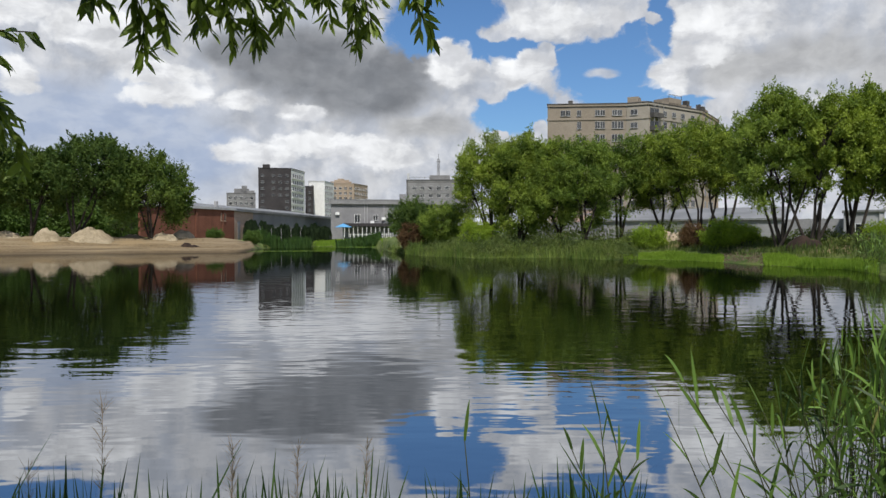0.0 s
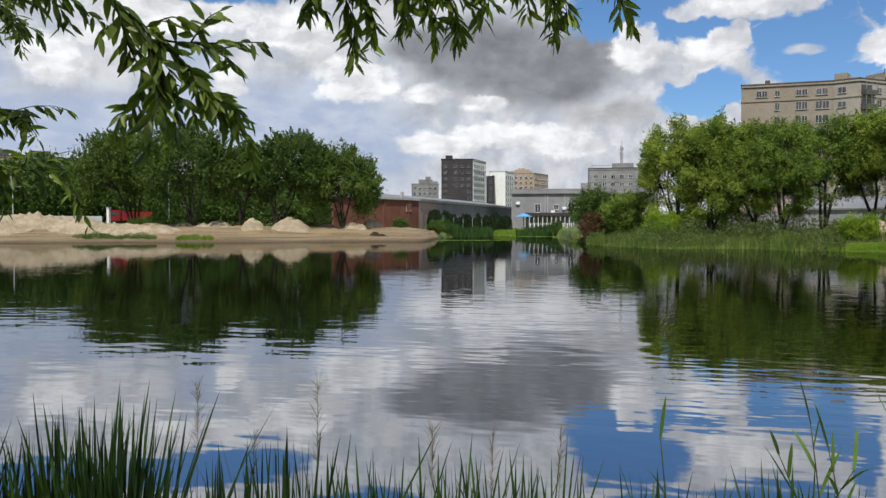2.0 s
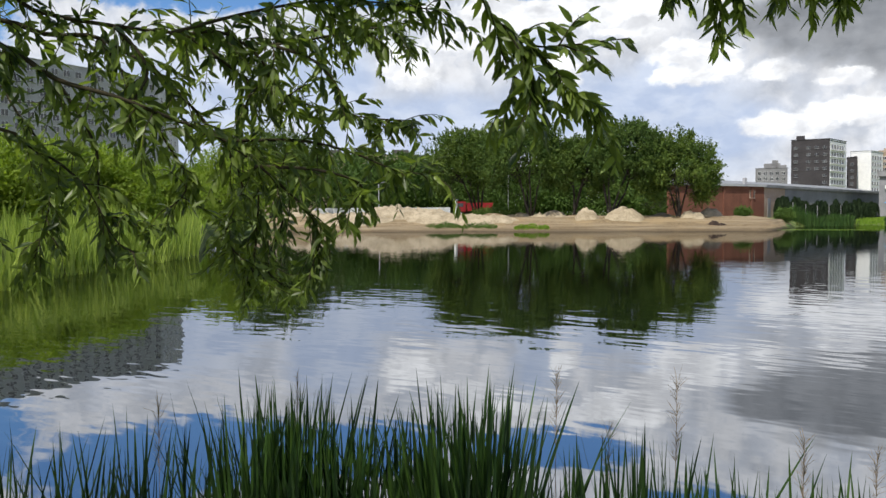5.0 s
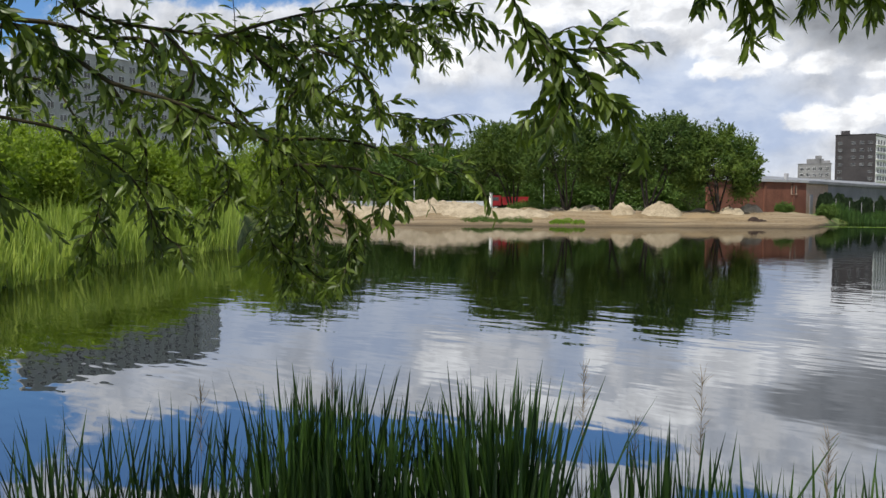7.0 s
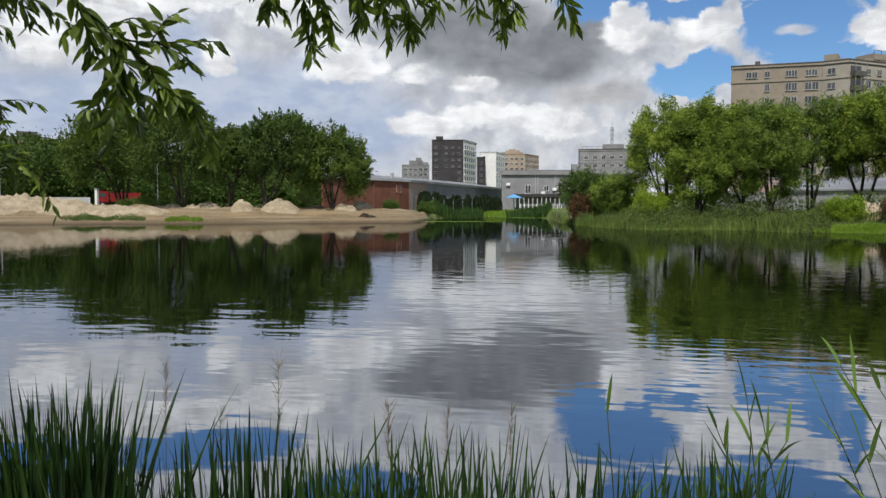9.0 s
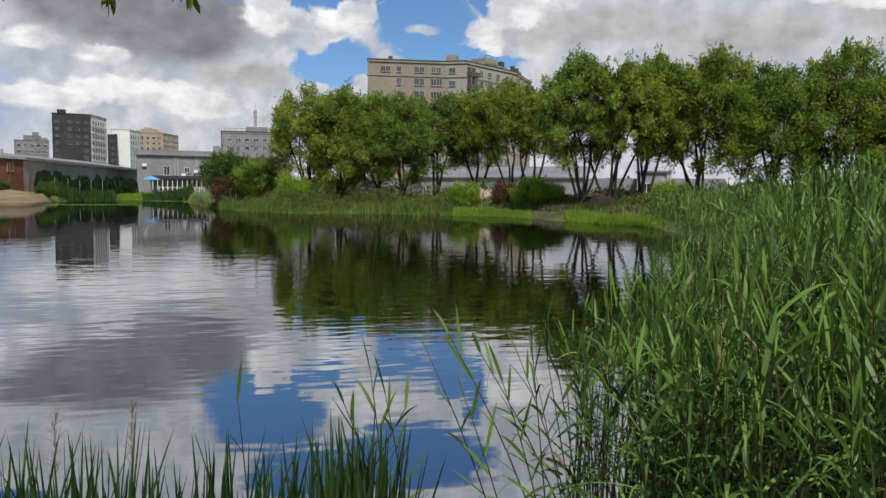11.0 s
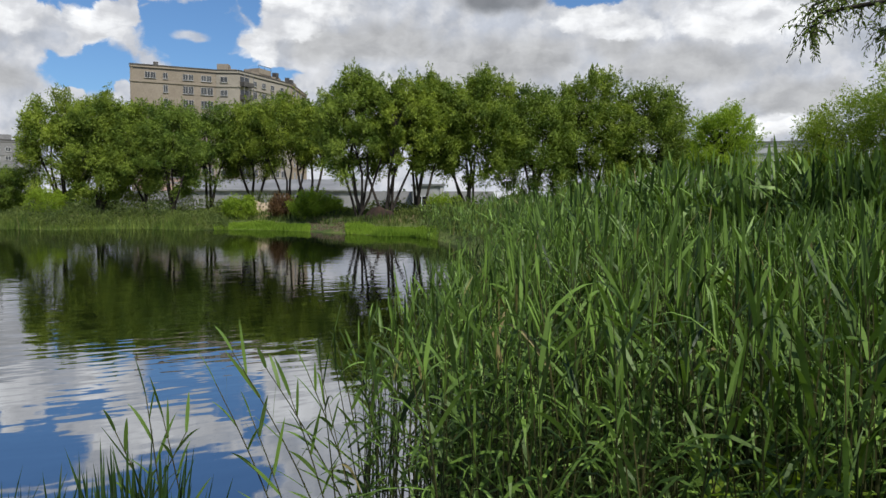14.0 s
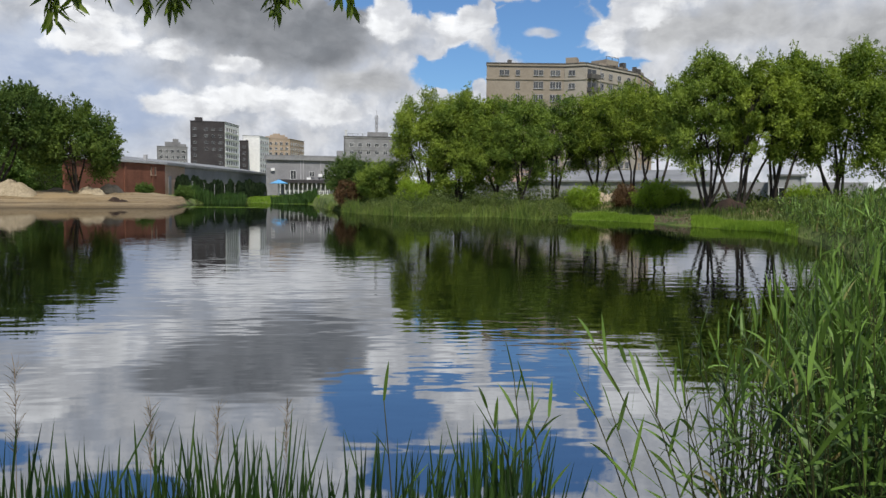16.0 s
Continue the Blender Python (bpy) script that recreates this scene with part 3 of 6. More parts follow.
# ---- buildings across the water ----
def window_mesh(w, h, mat):
    t = 0.06
    f = boxes((-w / 2, w / 2, -0.06, 0.04, 0, t), (-w / 2, w / 2, -0.06, 0.04, h - t, h), (-w / 2, -w / 2 + t, -0.06, 0.04, t, h - t),
              (w / 2 - t, w / 2, -0.06, 0.04, t, h - t), (-0.035, 0.035, -0.06, 0.03, t, h - t))
    return bm_mesh("window_frame", f, mat), bm_mesh("pane", boxes((-w / 2 + t, w / 2 - t, -0.035, -0.01, t, h - t)), GLASS), bm_mesh("sill", boxes((-w / 2 - 0.08, w / 2 + 0.08, -0.14, 0.02, -0.06, 0.0)), mat if mat is not WHITE else CONCRETE)


WINDOWS = {}


def add_window(house, at, w, h, mat=None):
    mat = mat or WHITE
    key = (w, h, mat.name)
    if key not in WINDOWS:
        WINDOWS[key] = window_mesh(w, h, mat)
    f, g, s = WINDOWS[key]
    win = part("window", f, None, house, at=at)
    part("pane", g, None, win)
    part("sill", s, None, win)
    return win


def face_pose(a, b, along, z, out=0.0):
    """On the wall from a to b as seen with a on the left: local x along it, local -y towards the viewer."""
    d = (b - a)
    d.z = 0
    d.normalize()
    q = a + d * along
    nrm = Vector((d.y, -d.x, 0))
    q = q + nrm * out
    return Matrix.Translation((q.x, q.y, z)) @ Matrix.Rotation(math.atan2(d.y, d.x), 4, "Z")


def house(name, label, front, depth, z0, z1, wall, roof, parapet=0.6, faces=(), mats=None, category="building", band=None, frame_mat=None):
    """A block with a flat roof. front: the seen corners from left to right; faces: for each wall a list of (along, z, w, h) windows."""
    pts = [Vector((p.x, p.y, 0)) for p in front]
    away = Vector((pts[0].x + pts[-1].x, pts[0].y + pts[-1].y, 0)).normalized() * depth
    ring = pts + [pts[-1] + away, pts[0] + away]
    root = thing(name, Matrix.Translation((pts[0].x, pts[0].y, z0)), label, category)
    org = Vector((pts[0].x, pts[0].y, z0))
    mats = mats or [wall] * len(ring)
    for i in range(len(ring)):
        a, b2 = ring[i], ring[(i + 1) % len(ring)]
        bm = bmesh.new()
        ln = (b2 - a).length
        box(bm, 0, ln - 0.02, 0.02, 0.42, 0, z1 - z0)
        if band:
            for zb in band:
                box(bm, 0, ln - 0.02, -0.16, 0.02, zb - z0, zb - z0 + 0.35)
        part("wall", bm, mats[i] if i < len(mats) else wall, root, at=Matrix.Translation(-org) @ face_pose(a, b2, 0, z0))
        if i < len(faces):
            for al, z, w, h in faces[i]:
                add_window(root, Matrix.Translation(-org) @ face_pose(a, b2, al, z, 0.06), w, h, frame_mat)
    bm = bmesh.new()
    inner = [bm.verts.new((p.x - org.x, p.y - org.y, z1 - z0 - parapet)) for p in ring]
    bm.faces.new(inner)
    r = bmesh.ops.extrude_face_region(bm, geom=bm.faces[:])
    for v in r["geom"]:
        if isinstance(v, bmesh.types.BMVert):
            v.co.z -= 0.3
    part("roof", bm, roof, root)
    for i in range(len(ring)):
        a, b2 = ring[i], ring[(i + 1) % len(ring)]
        part("coping", boxes((-0.15, (b2 - a).length + 0.13, -0.15, 0.5, 0, 0.22)), roof, root, at=Matrix.Translation(-org) @ face_pose(a, b2, 0, z1 + 0.003))
    return root, org


def grid(x0, x1, nx, z0, dz, nz, w, h):
    return [(x0 + (x1 - x0) * (i / (nx - 1) if nx > 1 else 0), z0 + dz * k, w, h) for i in range(nx) for k in range(nz)]


def up(el, d):
    return 1.85 + d * math.tan(radians(el))


# beige apartment block behind the willows
A, B, C, D2, E2 = polar(-7.74, 185), polar(-13.4, 187), polar(-14.95, 186), polar(-18.6, 203), polar(-19.7, 222)
AB, BC, CD, DE = (B - A).length, (C - B).length, (D2 - C).length, (E2 - D2).length
top = up(9.6, 185)
lower = top - 33.0
rows = [top - 2.75 - 3.05 * k for k in range(10)]
fa = []
for k, z in enumerate(rows):
    cols = ((3.6, 1.1), (4.8, 1.1), (7.4, 1.0), (11.7, 1.1), (12.9, 1.1), (15.7, 1.1), (16.9, 1.1)) if k == 0 else ((7.4, 1.0), (11.7, 1.1), (12.9, 1.1), (15.7, 1.3), (17.1, 1.3))
    fa += [(x, z, w, 1.35 if k == 0 else 1.7) for x, w in cols]
fb = [(BC * 0.35, z, 1.6, 1.3) for z in rows]
fc = [(x, z, 1.5, 1.7) for z in rows[1:] for x in (6.0, 9.5, 13.0, 14.8, 17.2, 19.8, 24.0, 26.6, 29.5) if x < CD - 2] + [(x, rows[0], 1.4, 1.2) for x in (6.0, 9.5, 13.0, 17.0, 21.0, 25.0, 28.5) if x < CD - 2]
fd = [(x, z, 1.5, 1.7) for z in rows for x in (3.5, 7.5, 11.5) if x < DE - 1]
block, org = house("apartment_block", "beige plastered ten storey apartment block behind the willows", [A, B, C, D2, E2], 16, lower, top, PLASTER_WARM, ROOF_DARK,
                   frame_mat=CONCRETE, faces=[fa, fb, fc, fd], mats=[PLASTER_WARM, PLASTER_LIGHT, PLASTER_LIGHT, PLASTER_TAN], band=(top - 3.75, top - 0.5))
inv = Matrix.Translation(-org)
for z in rows:                         # stacked glazed balconies at the corner
    p0 = inv @ face_pose(C, D2, 0.3, z - 0.75)
    bal = part("balcony", boxes((0.1, 3.6, -1.35, 0.0, 0, 0.16), (0.1, 3.6, -1.35, -1.25, 0.16, 1.05), (0.1, 0.2, -1.25, 0, 0.16, 1.05), (3.5, 3.6, -1.25, 0, 0.16, 1.05)), ROOF_DARK, block, at=p0)
    part("glazing", boxes((0.25, 3.4, -0.06, 0.0, 0.2, 2.3)), GLASS, bal)
    for x in (0.1, 1.75, 3.5):
        part("post", boxes((x, x + 0.1, -1.35, -1.25, 1.06, 2.9)), RENDER_GREY, bal)
for f, al, w, d, h in (("B", 0.0, 2.6, 3.0, 1.7), ("C", 6.0, 12.0, 6.0, 1.0), ("C", 9.0, 5.0, 4.5, 2.2), ("C", 16, 1.2, 1.2, 2.2), ("A", 5.0, 1.0, 1.0, 1.1), ("A", 20.5, 3.0, 1.2, 0.8), ("C", 22.5, 1.2, 1.2, 1.4), ("D", 2.0, 1.0, 1.0, 2.0), ("D", 8, 3.0, 3.0, 1.6)):
    a, b2 = {"A": (A, B), "B": (B, C), "C": (C, D2), "D": (D2, E2)}[f]
    part("roof_house" if w > 2 else "chimney", boxes((al, al + w, 1.0, 1.0 + d, -0.6, h)), PLASTER_WARM if w > 2 else ROOF_DARK, block, at=inv @ face_pose(a, b2, 0, top))
part("railing", boxes((9.0, 14.0, 1.0, 1.06, 2.9, 3.0), (9.0, 9.08, 1, 1.08, 2.0, 2.9), (11.4, 11.48, 1, 1.08, 2.0, 2.9), (13.9, 13.98, 1, 1.08, 2.0, 2.9)), BLACK, block, at=inv @ face_pose(C, D2, 0, top))

# dark tower with a white side
A, B, C = polar(13.5, 378), polar(11.15, 378), polar(10.2, 398)
top = up(4.98, 378)
z0 = 1.5
AB, BC = (B - A).length, (C - B).length
fa = [(x, top - 4.1 - 3.1 * k, 1.5, 1.2) for k in range(9) for x in ((1.9, 7.0, 10.2, 13.4) if k < 4 else (1.9, 13.4))]
fb = [(x, top - 4.1 - 3.1 * k, 1.8, 1.7) for k in range(9) for x in (2.8, 6.2, 9.6, 13.0, 16.4)]
tower, org = house("tower_block", "dark clad high-rise with white window side, far off", [A, B, C], 16, z0, top, PANEL_DARK, PANEL_DARK, faces=[fa, fb], mats=[PANEL_DARK, WHITE], frame_mat=RENDER_GREY)
for k in range(9):
    part("ledge", boxes((0.2, BC - 0.2, -0.5, 0.0, 0, 0.25)), WHITE, tower, at=Matrix.Translation(-org) @ face_pose(B, C, 0, top - 4.8 - 3.1 * k))
part("roof_house", boxes((2.0, 5.5, 2, 6, -0.6, 2.0)), PANEL_DARK, tower, at=Matrix.Translation(-org) @ face_pose(A, B, 0, top))
part("roof_house", boxes((8.0, 15.0, 2, 6, -0.6, 0.8)), PANEL_DARK, tower, at=Matrix.Translation(-org) @ face_pose(B, C, 0, top))

# narrow dark block and the white one beside it
A, B = polar(10.15, 415), polar(9.55, 415)
house("tower_block", "narrow dark high-rise between two pale ones", [A, B], 14, 1.5, up(3.7, 415), PANEL_DARK, PANEL_DARK, faces=[[(2.2, up(3.7, 415) - 4 - 3.1 * k, 1.4, 1.5) for k in range(7)]], frame_mat=RENDER_GREY)
A, B, C = polar(9.95, 425), polar(8.75, 425), polar(8.1, 440)
top = up(4.08, 425)
house("tower_block", "white plastered high-rise with balconies, far off", [A, B, C], 14, 1.5, top, RENDER_PALE, RENDER_PALE,
      faces=[[(2.2, top - 4 - 3.1 * k, 1.2, 1.8) for k in range(8)], [(x, top - 4 - 3.1 * k, 1.6, 1.7) for k in range(8) for x in (2.0, 5.5, 9.0, 12.5)]], mats=[WHITE, WHITE], frame_mat=RENDER_GREY)
A, B = polar(8.6, 470), polar(6.6, 470)
C = polar(5.6, 490)
top = up(3.92, 470)
g, org = house("apartment_block", "tan brick apartment block with stepped roof, far off", [A, B, C], 18, 1.5, top, PLASTER_TAN, PLASTER_TAN,
      faces=[grid(2, (B - A).length - 2, 5, top - 3.6, -3.0, 7, 1.6, 1.6), grid(2, (C - B).length - 2, 6, top - 3.6, -3.0, 7, 1.6, 1.6)])
for al, w, h in ((2.0, 13.0, 1.4), (4.5, 9.0, 2.4), (6.5, 4.0, 3.2)):
    part("roof_house", boxes((al, al + w, 1.5 + 0.3 * h, 9, -0.6, h)), PLASTER_TAN, g, at=Matrix.Translation(-org) @ face_pose(A, B, 0, top))
A, B = polar(15.72, 440), polar(13.7, 440)
top = up(3.15, 440)
g, org = house("apartment_block", "grey panel apartment block with roof housings, far off", [A, B], 14, 1.5, top, CONCRETE_DIM, CONCRETE_DIM, faces=[grid(2, (B - A).length - 2, 5, top - 3.4, -3.0, 7, 1.7, 1.6)])
for al, w, h in ((4.0, 8.0, 2.6), (8.0, 3.0, 4.2), (12.0, 3.0, 1.6)):
    part("roof_house", boxes((al, al + w, 1, 6, -0.6, h)), CONCRETE_DIM, g, at=Matrix.Translation(-org) @ face_pose(A, B, 0, top))

# block with the lattice mast
A, B = polar(2.72, 300), polar(-1.5, 300)
top = up(4.2, 300)
g, org = house("apartment_block", "light grey panel block with a radio mast on its roof", [A, B], 14, 1.5, top, CONCRETE_DIM, ROOF_DARK, faces=[grid(3.0, (B - A).length - 3, 6, top - 3.8, -3.0, 6, 1.6, 1.4)], band=(top - 5.2, top - 8.2))
m0 = Matrix.Translation(-org) @ face_pose(A, B, 0, top)
part("chimney", boxes((0.3, 1.2, 0.5, 1.4, -0.5, 2.6)), RENDER_PALE, g, at=m0)
part("roof_rail", boxes((1.4, 9.0, 0.4, 0.5, 1.1, 1.22), *[(x, x + 0.1, 0.4, 0.5, 0.2, 1.1) for x in (1.4, 3.3, 5.2, 7.1, 8.9)]), ROOF_GREY, g, at=m0)
part("roof_house", boxes((9.0, 17.0, 1.5, 7, -0.6, 2.0)), CONCRETE_DIM, g, at=m0)
mast = boxes((12.0, 12.25, 3, 3.25, 1.9, 8.6), (12.8, 13.05, 3, 3.25, 1.9, 8.6), (12.4, 12.65, 3.6, 3.85, 1.9, 8.6), (12.45, 12.6, 3.3, 3.45, 8.6, 10.6), (11.7, 13.3, 2.9, 3.2, 7.4, 7.7), (11.8, 13.2, 2.9, 3.2, 5.6, 5.8), (11.8, 13.2, 2.9, 3.2, 3.8, 4.0))
part("mast", mast, RENDER_GREY, g, at=m0)

# long red-brown brick hall with its pale end and sheet roof
A, B, C = polar(21.5, 122), polar(15.2, 140), polar(8.0, 205)
z1, z2 = up(2.35, 122), up(1.75, 140)
root = thing("brick_hall", Matrix.Translation((A.x, A.y, 1.2)), "long red-brown brick hall with a grey sheet roof", "building")
org = Vector((A.x, A.y, 1.2))
inv = Matrix.Translation(-org)
AB, BC = (B - A).length, (C - B).length
H = up(2.05, 131) - 1.2
part("wall", boxes((0, AB, 0, 0.4, 0, H)), BRICK, root, at=inv @ face_pose(A, B, 0, 1.2))
part("wall", boxes((0, 9.0, 0, 0.4, 0, H), ), BRICK_PALE, root, "pale worn end wall", at=inv @ face_pose(B, C, 0, 1.2))
part("wall", boxes((9.02, BC, 0, 0.4, 0, H)), RENDER_GREY, root, at=inv @ face_pose(B, C, 0, 1.2))
roof = bmesh.new()
q = [A, B, C, C + Vector((-14, 16, 0)), B + Vector((-16, 24, 0)), A + Vector((-10, 28, 0))]
lo_r = [roof.verts.new((p.x - org.x, p.y - org.y, H + (0.05 if i < 3 else 2.2))) for i, p in enumerate(q)]
roof.faces.new((lo_r[0], lo_r[1], lo_r[4], lo_r[5]))
roof.faces.new((lo_r[1], lo_r[2], lo_r[3], lo_r[4]))
r = bmesh.ops.extrude_face_region(roof, geom=roof.faces[:])
for v in r["geom"]:
    if isinstance(v, bmesh.types.BMVert):
        v.co.z += 0.28
part("roof", roof, ROOF_GREY, root)
part("eaves_board", boxes((-0.2, AB + 0.2, -0.35, 0.0, H - 0.05, H + 0.30)), CONCRETE, root, "pale eaves board", at=inv @ face_pose(A, B, 0, 1.2))
part("eaves_board", boxes((0.2, BC, -0.35, 0.0, H - 0.15, H + 0.32)), ROOF_GREY, root, at=inv @ face_pose(B, C, 0, 1.2))
for al in (12.5, 19.5):
    part("pilaster", boxes((al, al + 0.5, -0.16, 0.0, 0, H - 0.2)), BRICK, root, at=inv @ face_pose(A, B, 0, 1.2))
for al, w, h, z in ((AB - 3.2, 1.3, 1.3, 4.6),):
    add_window(root, inv @ face_pose(A, B, al, z, 0.04), w, h, BRICK_PALE)
for al in (2.0, 6.5):
    part("door_frame", boxes((al - 0.6, al + 0.6, -0.08, -0.02, 0, 3.4)), RENDER_GREY, root, at=inv @ face_pose(B, C, 0, 1.2))
for al in (15.0, 22.0):
    part("chimney", boxes((al, al + 0.5, 3.0, 3.5, H, H + 1.6)), CONCRETE, root, at=inv @ face_pose(A, B, 0, 1.2))

# two storey grey hall at the head of the pond
A, B = polar(8.3, 178), polar(-2.0, 182)
AB = (B - A).length
top = up(2.7, 178)
fs = [(x, z, w, h) for x, z, w, h in ((6.0, top - 5.2, 1.3, 2.0), (13.6, top - 5.0, 1.4, 2.0), (10.2, top - 4.6, 1.1, 1.2), (17.8, top - 4.9, 1.0, 1.9), (20.2, top - 4.9, 1.4, 1.9), (24.0, top - 4.8, 1.5, 1.8), (28.0, top - 4.8, 1.5, 1.8), (31, top - 5.0, 1.0, 2.6))]
g, org = house("grey_hall", "grey rendered two storey hall with flat roof", [A, B], 16, 1.3, top, RENDER_GREY, ROOF_GREY, faces=[fs])
inv = Matrix.Translation(-org)
part("cornice", boxes((-0.4, AB + 0.3, -0.5, 0.0, -0.9, -0.05)), CONCRETE_DIM, g, "green-grey sheet cornice", at=inv @ face_pose(A, B, 0, top))
for al in (7.6, 8.2, 12.1, 29.7):
    part("drainpipe", boxes((al, al + 0.16, -0.18, -0.02, -6.6, -0.9)), CONCRETE, g, at=inv @ face_pose(A, B, 0, top))
for al, z in ((1.0, -3.4), (11.6, -4.6), (9.0, -5.4), (15.2, -4.2)):
    part("air_conditioner", boxes((al, al + 0.9, -0.45, -0.05, z, z + 0.65), bevel=0.04), WHITE, g, at=inv @ face_pose(A, B, 0, top))
part("canopy", boxes((2.6, 14.5, -2.8, -0.02, 0, 0.75)), PANEL_DARK, g, "dark flat terrace canopy", at=inv @ face_pose(A, B, 0, up(0.75, 178)))
part("chimney", boxes((16.2, 17.6, 2, 3.2, -0.3, 1.6)), RENDER_GREY, g, at=inv @ face_pose(A, B, 0, top))
for i in range(12):
    part("post", boxes((2.9 + i * 1.0, 3.02 + i * 1.0, -2.6, -2.48, 0, up(0.75, 178) - 1.75)), WHITE, g, at=inv @ face_pose(A, B, 0, 1.75))

# grey apartment block behind the overhanging willow
A, B, C = polar(69.5, 208), polar(58.0, 236), polar(56.7, 250)
top = up(9.5, 236)
AB = (B - A).length
house("apartment_block", "grey panel apartment block of many storeys behind trees", [A, B, C], 13, 1.0, top, CONCRETE, CONCRETE,
      faces=[grid(2.5, AB - 2.0, 16, top - 3.0, -2.9, 12, 1.8, 1.6), grid(2.5, (C - B).length - 3.0, 4, top - 3.0, -2.9, 12, 1.5, 1.6)], mats=[CONCRETE, RENDER_PALE])

# long block whose roof shows over the wood behind the sand
A, B = polar(53.0, 262), polar(39.7, 258)
top = up(4.55, 260)
AB = (B - A).length
g, org = house("apartment_block", "long ochre apartment block with dark roof housings over the wood", [A, B], 13, 1.2, top, PLASTER_TAN, ROOF_DARK,
               faces=[grid(2.5, AB - 2.5, 17, top - 3.0, -2.9, 3, 1.6, 1.5)], frame_mat=CONCRETE)
for al in (5, 17, 29, 41, 52):
    part("roof_house", boxes((al, al + 5.5, 2, 6, -0.5, 1.9)), ROOF_DARK, g, at=Matrix.Translation(-org) @ face_pose(A, B, 0, top))

# white factory hall at the right
A, B = polar(-45.2, 150), polar(-57.5, 148)
top = up(4.4, 150)
AB = (B - A).length
g, org = house("factory_hall", "white long factory hall with vertical window strips", [A, B], 20, 1.4, top, RENDER_PALE, ROOF_GREY, faces=[grid(2.2, AB - 1.5, 13, top - 6.4, -4.2, 2, 1.8, 3.2)], band=(top - 1.9,))
for i in range(9):
    part("roof_vent", boxes((3 + i * 3.3, 3.4 + i * 3.3, 2, 2.4, -0.4, 0.9)), CONCRETE, g, at=Matrix.Translation(-org) @ face_pose(A, B, 0, top))

# long low shed and garage row behind the right bank
A, B = polar(-7.0, 112), polar(-33.5, 100)
AB = (B - A).length
root = thing("garage_row", Matrix.Translation((A.x, A.y, 1.3)), "long low pale grey concrete shed with sloping grey roof", "shed")
inv = Matrix.Translation((-A.x, -A.y, -1.3))
hw = up(1.05, 110) - 1.3
part("wall", boxes((0, AB, 0, 0.3, 0, hw)), CONCRETE_MID, root, at=inv @ face_pose(A, B, 0, 1.3))
for i in range(int(AB / 3.0)):
    part("panel_post", boxes((i * 3.0, i * 3.0 + 0.16, -0.07, 0.0, 0, hw - 0.1)), CONCRETE_MID, root, at=inv @ face_pose(A, B, 0, 1.3))
bm = bmesh.new()
box(bm, 8.0, 33.0, -0.3, 7.0, 0, 0.18)
for v in bm.verts:
    if v.co.y > 3:
        v.co.z += 1.6
part("roof", bm, ROOF_GREY, root, at=inv @ face_pose(A, B, 0, 1.3 + hw + 0.003))
A2, B2 = polar(-8.0, 128), polar(-13.0, 127)
house("low_building", "pinkish plastered low building behind the shed", [A2, B2], 8, 1.3, up(1.95, 128), PINK, ROOF_GREY, faces=[[(3.0, 4.0, 1.4, 1.2), (6.5, 4.0, 1.4, 1.2)]], category="building")
A2, B2 = polar(-27.5, 96), polar(-29.8, 95)
house("hut", "grey flat-roofed hut with a dark opening", [A2, B2], 4, 1.2, up(1.55, 96), CONCRETE, ROOF_GREY, parapet=0.1, faces=[[(1.2, 2.0, 1.2, 1.2)]], category="hut")


# ---- banks: sand heaps, fence, vehicles ----
def heap(name, az, d, w, dp, h, mat, label, seed, category="heap", lumps=0.2, group=""):
    vs, fs, n = [], [], 26
    for r in range(12):
        for k in range(n):
            s, a = r / 11, 2 * math.pi * k / n
            rr = s * (1 + 0.30 * noise.noise((math.cos(a) * 1.5, math.sin(a) * 1.5, seed)))
            x, y = rr * w / 2 * math.cos(a), rr * dp / 2 * math.sin(a)
            z = h * (1 - s * s) ** 1.15 * (1 + 0.3 * noise.noise((x * 0.45, y * 0.45, seed + 7))) + lumps * h * noise.fractal((x * 1.1, y * 1.1, seed), 1.0, 2.0, 3) * (1 - s * s) - 0.18 * s - 0.9 * s ** 4
            vs.append((x, y, z))
    for r in range(11):
        for k in range(n):
            fs.append((r * n + k, r * n + (k + 1) % n, (r + 1) * n + (k + 1) % n, (r + 1) * n + k))
    ob = new(name, mesh_of(name, vs, [tuple(reversed(f)) for f in fs], [mat], True))
    ob.matrix_basis = Matrix.Translation(polar(az, d, land(az, d) - 0.06)) @ Matrix.Rotation(radians(az), 4, "Z")
    return tagged(ob, label, category, group)


for i, (az, d, w, h) in enumerate(((27.2, 108, 3.8, 1.55), (24.75, 107, 5.4, 1.75), (19.9, 108, 3.6, 1.1), (18.7, 110, 4.2, 1.2), (29.6, 112, 5.0, 1.2), (32.2, 113, 7.5, 1.1), (35.5, 116, 6.5, 1.0), (38.6, 118, 7.0, 1.3),
                                    (41.6, 126, 8.0, 1.7), (44.0, 124, 7.5, 1.6), (46.5, 121, 6.0, 1.2), (39.9, 128, 6, 1.3), (22.0, 111, 4.0, 0.7), (37.2, 118, 5.0, 0.8), (40.6, 124, 6.0, 1.2), (42.8, 124, 6.0, 1.4), (45.3, 122, 5.5, 1.3), (47.8, 118, 6.0, 1.0), (34.0, 113, 5.0, 0.8), (30.8, 112, 4.0, 0.8))):
    heap("sand_heap", az, shore(az) + 9.5 + 1.5 * (i % 3) if az > 33 else d - 2.0, w * (1.5 if az > 33 else 1.1), w * 0.9, h * (0.62 if az > 30 else 0.72), SAND, "pale dumped sand heap on the sandy bank", 3.1 * i + 1, "sand heap", 0.75 if az > 30 else 0.38, group="sand heaps on the bank")
